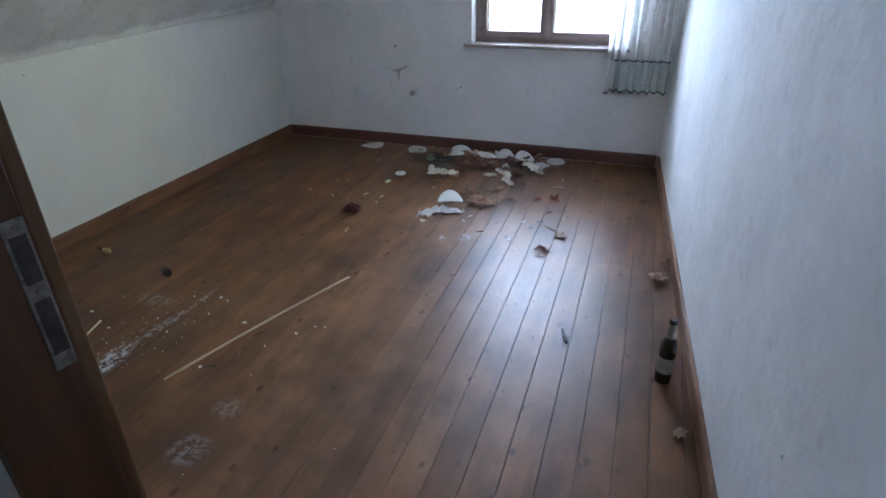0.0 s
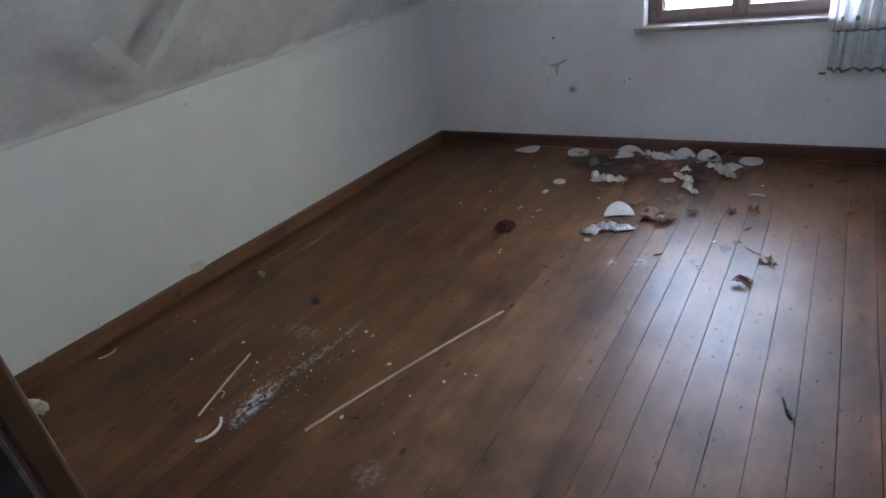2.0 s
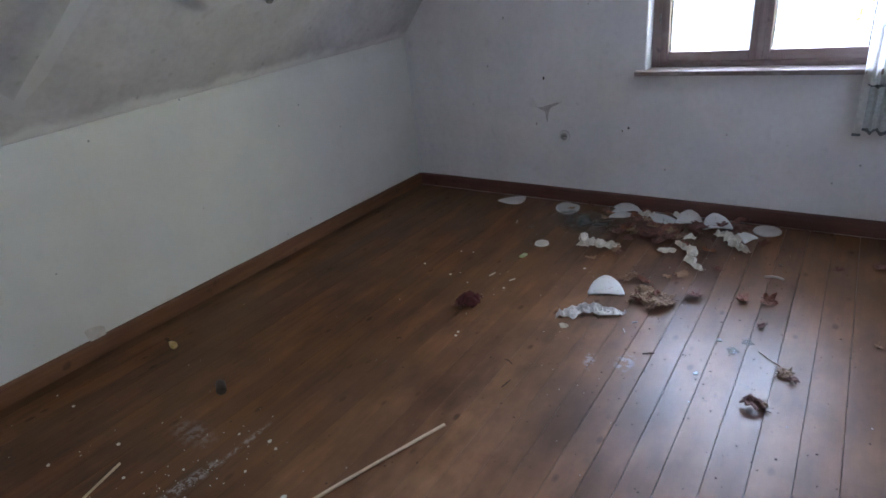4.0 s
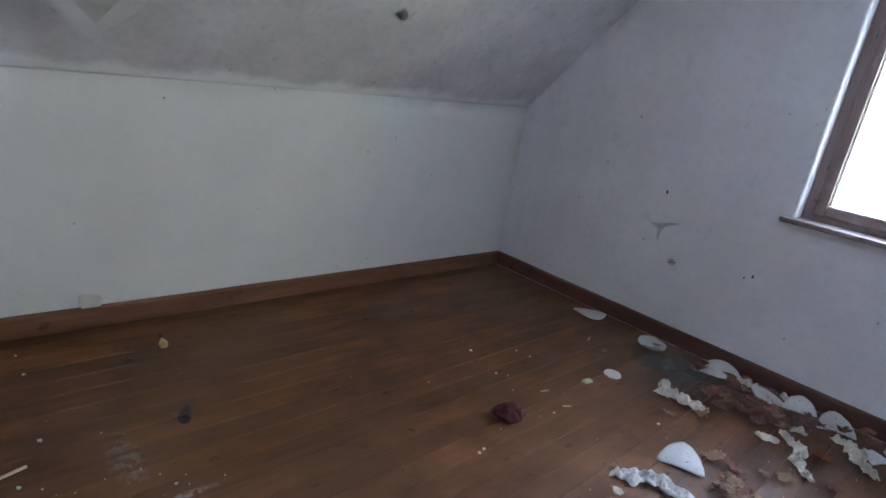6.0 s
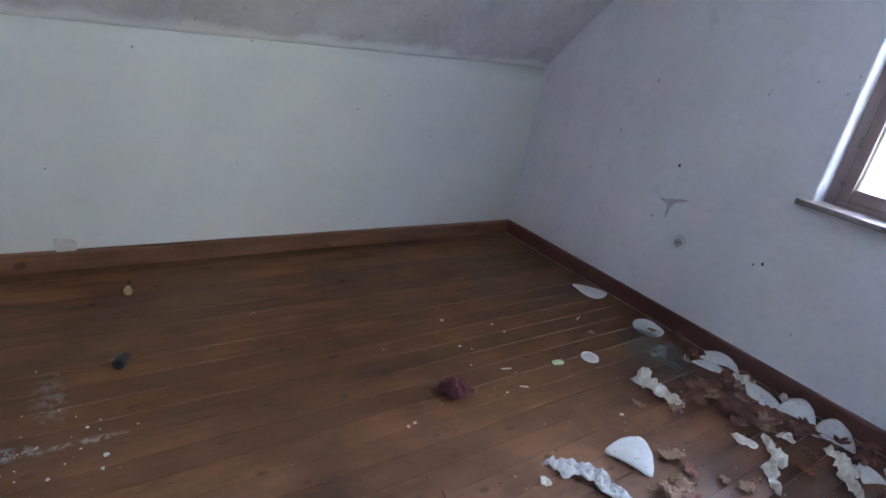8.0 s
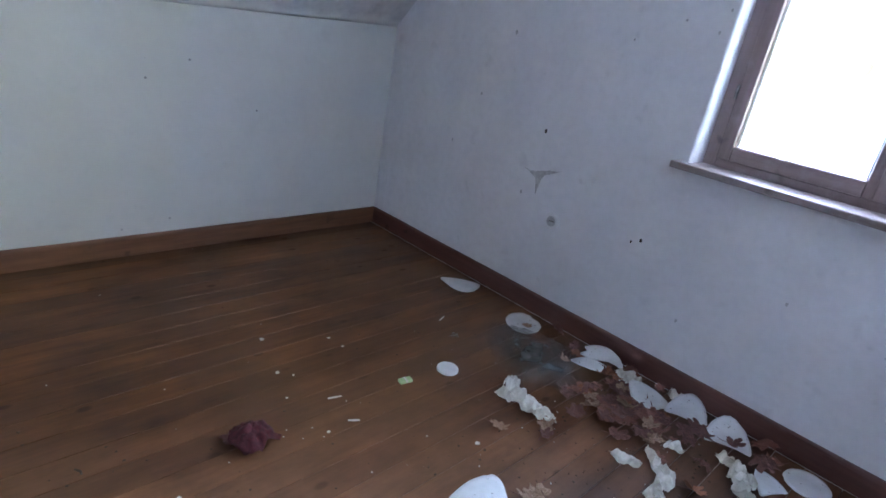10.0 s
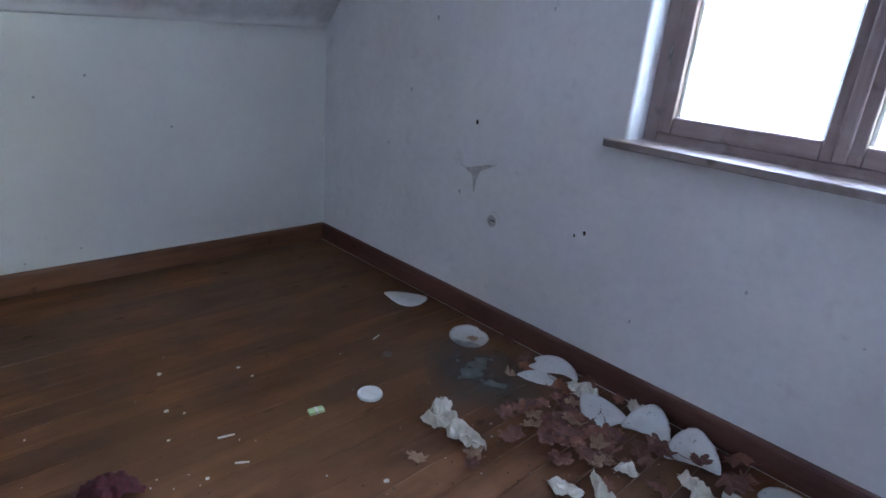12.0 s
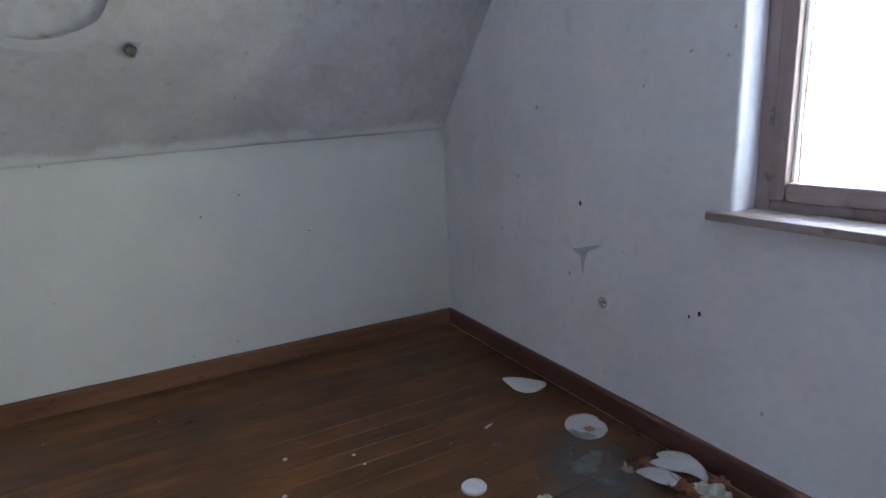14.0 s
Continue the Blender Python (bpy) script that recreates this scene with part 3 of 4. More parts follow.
# ---------------------------------------------------------------- curtain
curtain = tagged(empty("curtain", pose(3.26, -0.075, 0)), "white sheer curtain with a grey lace hem beside the window", "curtain")


def drape(z0, z1, x0, x1, folds, depth, mat, name, nz=14, uneven=0.0, flare=0.0):
    bm = bmesh.new()
    nx = 90
    rows = []
    for j in range(nz + 1):
        z = z0 + (z1 - z0) * j / nz
        row = []
        for i in range(nx + 1):
            u = i / nx
            low = 1 - j / nz
            ph = u * folds * 2 * math.pi + 0.8 * math.sin(u * 9.0)
            x = x0 + (x1 - x0) * u + flare * low * (0.5 - u) + 0.006 * math.sin(ph * 0.5)
            y = depth * (math.sin(ph) + 0.4 * math.sin(ph * 2.3 + 1.0)) * (0.75 + 0.25 * low)
            dz = uneven * low * (0.6 * math.sin(ph + 0.6) + noise.noise((u * 7, 3, 1))) if j < nz else 0.0
            row.append(bm.verts.new((x, y, z + dz)))
        rows.append(row)
    for a, b in zip(rows, rows[1:]):
        for i in range(nx):
            bm.faces.new((a[i], a[i + 1], b[i + 1], b[i]))
    return part(name, bm, mat, curtain, smooth=True)


drape(0.862, 2.2, -0.235, 0.232, 7, 0.017, M["sheer"], "sheer_panel", 20)
tagged(drape(0.632, 0.852, -0.205, 0.232, 7, 0.018, M["band"], "hem_band", 8, 0.006), "grey lace hem")
tagged(drape(0.848, 0.866, -0.21, 0.234, 7, 0.0195, M["trim"], "upper_braid", 2), "dark braid line")
tagged(drape(0.615, 0.636, -0.205, 0.234, 7, 0.0195, M["trim"], "lower_braid", 3, 0.012), "dark scalloped braid")
part("loose_tail", boxed(-0.24, -0.2, -0.012, 0.012, 0.596, 0.611, 0.004), M["trim"], curtain, "loose dark braid end")
part("loose_edge", boxed(-0.236, -0.2, -0.006, -0.001, 0.6, 0.86, 0.002), M["sheer"], curtain)
rod = tagged(part("curtain_rod", tube([(3.0 - 1.15 + i * 0.4, -0.075, 2.205) for i in range(5)], 0.009, 10), M["white_plastic"]), "plain white curtain rod above the window", "curtain rod")
for x in (1.9, 3.4):
    part("bracket", boxed(x - 0.01, x + 0.01, -0.07, 0.0, 2.195, 2.215, 0.002), M["white_plastic"], rod)
tagged(rod, kind="structure")

# ---------------------------------------------------------------- on the walls
socket = tagged(empty("wall_socket", pose(1.345, -0.001, 0.488, 90, 0, 0)), "round white wall socket, its cover missing, grimy inside", "socket")
part("rim", lathe([(0.026, 0.002), (0.027, 0.011), (0.034, 0.012), (0.041, 0.008), (0.043, 0.0)], 32), M["white_plastic"], socket, smooth=True)
part("insert", lathe([(0.0, 0.003), (0.0185, 0.003), (0.02, 0.007), (0.0255, 0.008)], 28), M["socket_dark"], socket, "grimy grey insert")
part("screw", lathe([(0.0, 0.006), (0.004, 0.0055), (0.005, 0.0032)], 12), M["steel"], socket)
for dx in (-0.0095, 0.0095):
    part("pin_hole", lathe([(0.0, 0.0048), (0.003, 0.0046), (0.0032, 0.0032)], 10), M["black"], socket).matrix_basis = pose(dx, 0, 0)


def decal(name, outline, m, mat, parent, label="", thick=0.0012):
    """A thin flake of paint, tape or bare plaster with a ragged edge."""
    ob = part(name, thicken(ringed(outline, lambda x, y: 0.0, 3), thick), mat, parent, label)
    ob.matrix_basis = m
    return ob


on_back = pose(0, -0.0035, 0, 90, 0, 0)
arms = [(x - 0.003, z + 0.022) for x, z in ((1.121, 0.674), (1.15, 0.664), (1.19, 0.672), (1.225, 0.683), (1.27, 0.695), (1.34, 0.712), (1.29, 0.69), (1.25, 0.668), (1.232, 0.64), (1.224, 0.6), (1.219, 0.562), (1.209, 0.6), (1.2, 0.635), (1.17, 0.652))]
decal("plaster_scar", smooth_loop(arms, 3, 2, 0.006), on_back, M["scar"], wall_back, "three-armed grey plaster scar")
for i, (x, z, r) in enumerate(((1.195, 0.892, 0.007), (1.802, 0.566, 0.006), (1.76, 0.545, 0.004), (1.13, 0.57, 0.006), (1.87, 1.5, 0.004), (1.85, 1.42, 0.004), (1.52, 1.35, 0.004), (0.75, 0.98, 0.006), (0.6, 0.7, 0.005), (2.05, 0.3, 0.005), (2.4, 0.55, 0.005), (0.9, 1.3, 0.007))):
    pts = [(x + r * (1 + 0.5 * noise.noise((i, a, 0))) * math.cos(a), z + 1.6 * r * (1 + 0.5 * noise.noise((i, a, 4))) * math.sin(a)) for a in (k * math.pi / 5 for k in range(10))]
    decal("chip", pts, on_back, M["dirt"] if i < 3 else M["scar"], wall_back, thick=0.001)

wall_left_ob = bpy.data.objects["wall_left"]
on_left = Matrix.Translation((0.015, 0, 0)) @ Matrix(((0, 0, 1, 0), (1, 0, 0, 0), (0, 1, 0, 0), (0, 0, 0, 1)))
tape = [(-2.862, 0.262), (-2.81, 0.262), (-2.768, 0.24), (-2.775, 0.19), (-2.757, 0.104), (-2.8, 0.103), (-2.855, 0.104), (-2.848, 0.18)]
decal("tape_patch", smooth_loop(tape, 2, 3, 0.003), on_left, M["tape"], wall_left_ob, "beige patch of old tape")
decal("scratch", smooth_loop([(-3.45, 0.25), (-3.442, 0.25), (-3.45, 0.18), (-3.456, 0.105), (-3.466, 0.105), (-3.458, 0.18)], 2, 4, 0.003), on_left, M["scar"], wall_left_ob, "grey scratch")
decal("scratch", smooth_loop([(-3.752, 0.24), (-3.74, 0.235), (-3.75, 0.19), (-3.756, 0.16), (-3.77, 0.165), (-3.762, 0.2)], 2, 5, 0.003), on_left, M["scar"], wall_left_ob, "grey scratch")

# marks on the right wall
on_right = RIGHT_TURN @ Matrix.Translation((W - 0.002, 0, 0)) @ Matrix(((0, 0, -1, 0), (1, 0, 0, 0), (0, 1, 0, 0), (0, 0, 0, 1)))
decal("filler_dab", smooth_loop([(-3.4, 1.51), (-3.365, 1.515), (-3.367, 1.48), (-3.377, 1.45), (-3.4, 1.45), (-3.407, 1.478)], 3, 6, 0.003), on_right, M["white_plastic"], wall_right_ob, "white filler dab")
for i, (y, z, r, tall) in enumerate(((-3.36, 0.9, 0.008, 1.5), (-3.595, 0.89, 0.013, 2.2), (-3.49, 0.965, 0.007, 1.4), (-3.43, 0.94, 0.005, 1.2), (-3.23, 1.255, 0.01, 0.5), (-3.69, 0.91, 0.009, 1.8), (-0.74, 0.505, 0.014, 1.8),
                                     (-0.72, 0.42, 0.011, 1.2), (-2.6, 0.7, 0.008, 1.5), (-2.2, 0.4, 0.007, 1.5), (-2.9, 0.62, 0.006, 1.5), (-1.6, 0.55, 0.007, 1.5), (-3.64, 1.0, 0.006, 2.0))):
    pts = [(y + r * (1 + 0.6 * noise.noise((i, a, 9))) * math.cos(a), z + tall * r * (1 + 0.6 * noise.noise((i, a, 5))) * math.sin(a)) for a in (k * math.pi / 5 for k in range(10))]
    decal("scuff", pts, on_right, M["scar"] if i > 7 else M["scuff"], wall_right_ob, thick=0.001)

# sloping ceiling: hook, pale filler lines, dark scratches
along = math.sqrt(1 + RISE * RISE)
on_slope = Matrix(((0, 1 / along, RISE / along, 0.0), (1, 0, 0, 0), (0, RISE / along, -1 / along, KNEE + 0.052), (0, 0, 0, 1)))
on_slope = SAG @ Matrix.Translation((RISE / along * 0.012, 0, -1 / along * 0.012)) @ on_slope


def ribbon_outline(pts, width, seed):
    """A band round a line given by (along y, up the slope)."""
    left, right = [], []
    for i, p in enumerate(pts):
        a, b = Vector(pts[max(i - 1, 0)]), Vector(pts[min(i + 1, len(pts) - 1)])
        d = (b - a).normalized()
        n = Vector((-d.y, d.x))
        w = width * (0.5 + 0.25 * noise.noise((i * 0.9, seed, 2)))
        left.append(Vector(p) + n * w)
        right.append(Vector(p) - n * w)
    return left, right


def ribbon(name, pts, width, mat, parent, seed, label):
    left, right = ribbon_outline(pts, width, seed)
    bm = bmesh.new()
    lo = [bm.verts.new((p.x, p.y, 0)) for p in left]
    ro = [bm.verts.new((p.x, p.y, 0)) for p in right]
    for i in range(len(pts) - 1):
        bm.faces.new((lo[i], lo[i + 1], ro[i + 1], ro[i]))
    ob = part(name, thicken(bm, 0.001), mat, parent, label)
    ob.matrix_basis = on_slope
    return ob


ring = [(-1.755 + 0.31 * math.cos(a), 1.03 + 0.36 * math.sin(a)) for a in (radians(150 + 10 * i) for i in range(23))]
ribbon("filler_line", ring, 0.05, M["pale_streak"], wall_slope, 1, "pale curved filler line")
ribbon("filler_line", [(-3.0, 0.66), (-2.9, 0.52), (-2.76, 0.36), (-2.66, 0.5), (-2.56, 0.68), (-2.46, 0.86)], 0.075, M["pale_streak"], wall_slope, 2, "pale angled filler line")
for i, (y, s) in enumerate(((-1.78, 0.26), (-1.1, 0.3), (-2.2, 0.2), (-1.45, 0.6))):
    ribbon("scratch", [(y, s + 0.07), (y - 0.006, s + 0.03), (y - 0.018, s)], 0.014, M["scar"], wall_slope, 5 + i, "grey scratch")

hook = tagged(empty("ceiling_knob", on_slope @ pose(-1.54, 0.58, 0)), "small grey rounded mount on the sloping ceiling", "ceiling mount")
part("knob", lathe([(0.0, 0.034), (0.014, 0.032), (0.022, 0.024), (0.024, 0.014), (0.02, 0.004), (0.019, 0.0)], 20), M["knob"], hook, smooth=True)
part("plate", lathe([(0.0, 0.0026), (0.028, 0.002), (0.03, 0.0)], 20), M["socket_dark"], hook)

# ---------------------------------------------------------------- broken lampshade
FAN = [(-0.52, 0.0), (-0.2, -0.02), (0.2, -0.02), (0.52, 0.0), (0.47, 0.27), (0.33, 0.58), (0.1, 0.84), (-0.08, 0.86), (-0.32, 0.62), (-0.47, 0.3)]
LENS = [(-0.55, 0.02), (-0.3, 0.14), (0.0, 0.17), (0.32, 0.13), (0.55, 0.05), (0.4, -0.12), (0.12, -0.2), (-0.2, -0.17)]
LENS2 = [(-0.55, 0.12), (-0.2, 0.17), (0.2, 0.18), (0.52, 0.16), (0.46, -0.1), (0.22, -0.3), (-0.08, -0.29), (-0.36, -0.1)]
OVAL = [(0.5 * math.cos(a), 0.42 * math.sin(a)) for a in (k * math.pi / 5 for k in range(10))]
BOWL = [(-0.5, -0.08), (-0.42, 0.24), (-0.12, 0.42), (0.14, 0.4), (0.3, 0.27), (0.46, 0.12), (0.5, -0.1), (0.3, -0.36), (0.0, -0.42), (-0.3, -0.34)]
SPLIT = [(-0.5, 0.1), (-0.35, 0.2), (-0.4, 0.32), (-0.1, 0.42), (0.2, 0.38), (0.45, 0.18), (0.5, -0.05), (0.2, -0.02), (-0.2, -0.05)]


def shard(label, x, y, turn, size, shape, bulge, tilt, seed, lift=0.0):
    """A curved piece of thin opal shell with a chipped edge, lying on the floor."""
    loop = [(px * size, py * size) for px, py in smooth_loop(shape, 4, seed, 0.016)]
    cy = sum(p[1] for p in loop) / len(loop)
    bm = thicken(ringed(loop, lambda a, b: bulge * size * (1 - ((a * a + (b - cy) ** 2) / (0.3 * size * size))), 6), 0.003)
    bmesh.ops.rotate(bm, verts=bm.verts, matrix=Euler([radians(a) for a in tilt]).to_matrix())
    bmesh.ops.rotate(bm, verts=bm.verts, matrix=Matrix.Rotation(radians(turn), 3, "Z"))
    ob = part("lampshade_shard", rest(bm), M["opal"], smooth=True)
    ob.location = (x, y, lift)
    return tagged(ob, label, "shard", "broken lampshade pieces")


shard("large curved white shard of a broken lampshade on the boards", 2.1, -1.225, 20, 0.175, FAN, 0.06, (12, 0, 0), 1)
shard("thin pointed white lampshade shard by the skirting", 0.985, -0.16, 38, 0.2, LENS2, 0.05, (14, 0, 0), 2)
shard("white lampshade shard holding a dead leaf", 1.443, -0.185, 40, 0.17, BOWL, -0.1, (14, 0, 0), 3)
shard("white lampshade shard with a broken edge in the litter", 1.85, -0.135, 35, 0.19, SPLIT, 0.13, (20, 0, 0), 4, 0.012)
shard("white lampshade shard leaning on a broken one", 1.84, -0.205, 30, 0.16, LENS, 0.16, (20, 0, 0), 5, 0.012)
shard("curved white lampshade shard among dry leaves", 2.165, -0.225, 75, 0.175, FAN, 0.09, (16, 0, 0), 6)
shard("domed white lampshade shard near the skirting", 2.262, -0.165, 14, 0.155, FAN, 0.09, (20, 0, 0), 7)
shard("domed white lampshade shard speckled with dirt", 2.435, -0.185, 22, 0.165, FAN, 0.09, (20, 0, 0), 8)
shard("small white lampshade shard under a leaf", 2.64, -0.29, 60, 0.11, FAN, 0.08, (12, 0, 0), 9)
shard("flat oval white lampshade piece by the skirting", 2.7, -0.135, 20, 0.155, OVAL, 0.04, (8, 0, 0), 10)

# ---------------------------------------------------------------- crumpled tissue
def tissue(name, label, pts, width, seed, mat, crumple=0.02, category="tissue"):
    """A sheet twisted into a strip along a line on the floor: pinched in places, torn at its ends, with sharp creases."""
    bm = bmesh.new()
    n, m = 14 * (len(pts) - 1) + 6, 12
    line = [Vector((*p, 0)) for p in pts]
    rows = []
    for i in range(n + 1):
        t = i / n * (len(line) - 1)
        k = min(int(t), len(line) - 2)
        p0, p1, p2, p3 = line[max(k - 1, 0)], line[k], line[k + 1], line[min(k + 2, len(line) - 1)]
        u = t - k
        p = 0.5 * (2 * p1 + (p2 - p0) * u + (2 * p0 - 5 * p1 + 4 * p2 - p3) * u * u + (3 * p1 - p0 - 3 * p2 + p3) * u ** 3)
        d = (p2 - p1).normalized()
        s = Vector((-d.y, d.x, 0))
        end = min(1.0, 0.2 + 2.6 * min(i, n - i) / n)
        w = width * end * (1.0 + 0.7 * noise.noise((t * 1.6, seed * 1.9, 0)))
        lean = 0.18 * width * noise.noise((t * 1.3, 4.0, seed))
        row = []
        for j in range(m + 1):
            v = j / m - 0.5
            q = p + s * (v * w + lean)
            q += d * (0.012 * noise.noise((v * 6, seed, 2.0)) * (1.5 if i in (0, n) else 0.5))
            big = 1 - abs(2.2 * noise.noise((q.x * 22 + seed * 3, q.y * 22, 0.5)))
            small = 1 - abs(2.0 * noise.noise((q.x * 42, q.y * 42 + seed, 1.5)))
            z = crumple * max(0.0, 0.1 + 0.8 * big + 0.55 * small) * (1 - 0.6 * abs(2 * v) ** 3)
            jitter = 0.004 * noise.noise((q.x * 90, q.y * 90, seed))
            row.append(bm.verts.new((q.x + jitter, q.y - jitter, max(z, 0.0))))
        rows.append(row)
    for r0, r1 in zip(rows, rows[1:]):
        for j in range(m):
            bm.faces.new((r0[j], r0[j + 1], r1[j + 1]))
            bm.faces.new((r0[j], r1[j + 1], r1[j]))
    ob = part(name, rest(thicken(bm, 0.0012)), mat)
    return tagged(ob, label, category, "crumpled tissues")


tissue("crumpled_tissue", "twisted soiled white tissue on the boards", [(1.725, -0.71), (1.79, -0.675), (1.87, -0.665), (1.985, -0.685)], 0.1, 1, M["paper"], 0.034)
tissue("crumpled_tissue", "pointed end of a white tissue standing up", [(1.735, -0.67), (1.75, -0.59)], 0.05, 2, M["paper"], 0.045)
tissue("crumpled_tissue", "long twisted white tissue strip in the litter", [(2.26, -0.49), (2.32, -0.53), (2.375, -0.57), (2.375, -0.65), (2.42, -0.73), (2.48, -0.8)], 0.062, 3, M["paper"], 0.028)
tissue("crumpled_tissue", "small flat scrap of white tissue", [(2.19, -0.62), (2.235, -0.6), (2.285, -0.575)], 0.055, 4, M["paper"], 0.016)
tissue("crumpled_tissue", "small white tissue scrap beside dark leaves", [(2.285, -0.4), (2.345, -0.375)], 0.06, 5, M["paper"], 0.028)
tissue("crumpled_tissue", "thick twisted white tissue near the wall", [(2.43, -0.265), (2.49, -0.28), (2.54, -0.33), (2.575, -0.4), (2.65, -0.49)], 0.075, 6, M["paper"], 0.036)
tissue("crumpled_tissue", "crumpled white tissue between shards", [(1.945, -0.17), (1.99, -0.125), (2.04, -0.1)], 0.09, 7, M["paper"], 0.034)
tissue("crumpled_tissue", "white tissue scrap against the skirting", [(2.14, -0.06), (2.19, -0.045)], 0.05, 8, M["paper"], 0.03)
tissue("crumpled_wrapper", "crinkled pale wrapper beside the large shard", [(1.955, -1.53), (2.01, -1.475), (2.07, -1.41), (2.13, -1.365)], 0.075, 9, M["foil"], 0.034, "wrapper")
tissue("crumpled_wrapper", "torn end of the crinkled pale wrapper", [(2.1, -1.42), (2.17, -1.4), (2.25, -1.36)], 0.055, 10, M["foil"], 0.03, "wrapper")
tissue("paper_scrap", "small torn white paper scrap", [(2.005, -1.6), (2.04, -1.58)], 0.035, 11, M["paper"], 0.012, "paper")

# grey gauze of dust
bm = bmesh.new()
loop = smooth_loop([(1.36, -0.32), (1.45, -0.22), (1.62, -0.16), (1.8, -0.18), (1.9, -0.3), (1.88, -0.44), (1.79, -0.54), (1.68, -0.58), (1.54, -0.52), (1.44, -0.44)], 5, 3, 0.02)
bm = ringed(loop, lambda x, y: 0.012 + 0.02 * abs(noise.noise((x * 14, y * 14, 2))) + 0.008 * noise.noise((x * 40, y * 40, 3)), 9)
tagged(part("dust_gauze", rest(thicken(bm, 0.001), 0.002), M["gauze"], smooth=True), "thin grey see-through gauze of dust and cobweb", "cobweb")

# ---------------------------------------------------------------- dry leaves
def leaf_mesh(seed, lobes, curl):
    rnd = random.Random(seed)
    loop = []
    n = 40
    for i in range(n):
        a = 2 * math.pi * i / n
        r = 0.5 * (0.5 + 0.46 * abs(math.cos(lobes * a / 2)) ** 0.8 + 0.1 * rnd.uniform(-1, 1))
        loop.append((r * math.cos(a), 0.85 * r * math.sin(a)))
    cx, cy = rnd.uniform(-0.6, 0.6), rnd.uniform(-0.6, 0.6)
    bm = ringed(loop, lambda x, y: curl * ((x + cx * 0.3) ** 2 * 1.6 + (y + cy * 0.3) ** 2 * 0.6) + 0.16 * noise.noise((x * 3.4 + seed, y * 3.4, 1)) + 0.07 * noise.noise((x * 9 + seed, y * 9, 4)), 5)
    bm = thicken(bm, 0.02)
    return rest(bm, 0.01)


def stem_mesh(seed):
    r2 = random.Random(seed)
    b = r2.uniform(-0.15, 0.15)
    return tube([(0.1, 0.0, 0.1), (0.4, b * 0.4, 0.07), (0.66, b, 0.1), (0.8, b * 1.6, 0.16)], 0.018, 5)


STEM = [mesh("stem", stem_mesh(s), M["leaf_dark"]) for s in range(3)]
LEAVES = {}
for tone in ("leaf_tan", "leaf_red", "leaf_dark", "leaf_orange"):
    LEAVES[tone] = [mesh("dry_leaf", leaf_mesh(s * 7 + len(tone), 5 if s % 2 else 7, (0.5, 0.9, -0.55, 0.2)[s]), M[tone]) for s in range(4)]
WORDS = {"leaf_tan": "curled dry tan leaf on the floorboards", "leaf_red": "shrivelled red-brown dry leaf in the litter",
         "leaf_dark": "shrivelled dark brown dry leaf on the floorboards", "leaf_orange": "dry orange-brown leaf on the floorboards"}
rnd = random.Random(5)


def leaf(tone, x, y, size, turn=None, z=0.0, pick=None):
    ob = new("dry_leaf", LEAVES[tone][rnd.randrange(4) if pick is None else pick])
    turn = rnd.uniform(0, 360) if turn is None else turn
    ob.matrix_basis = pose(x, y, z, rnd.uniform(-15, 15), rnd.uniform(-15, 15), turn) @ Matrix.Diagonal((size, size, size * 0.75, 1))
    ob.location.z = z + 0.12 * size
    st = new("stem", STEM[rnd.randrange(3)])
    st.parent = ob
    return tagged(ob, WORDS[tone], "leaf", "fallen dry leaves")


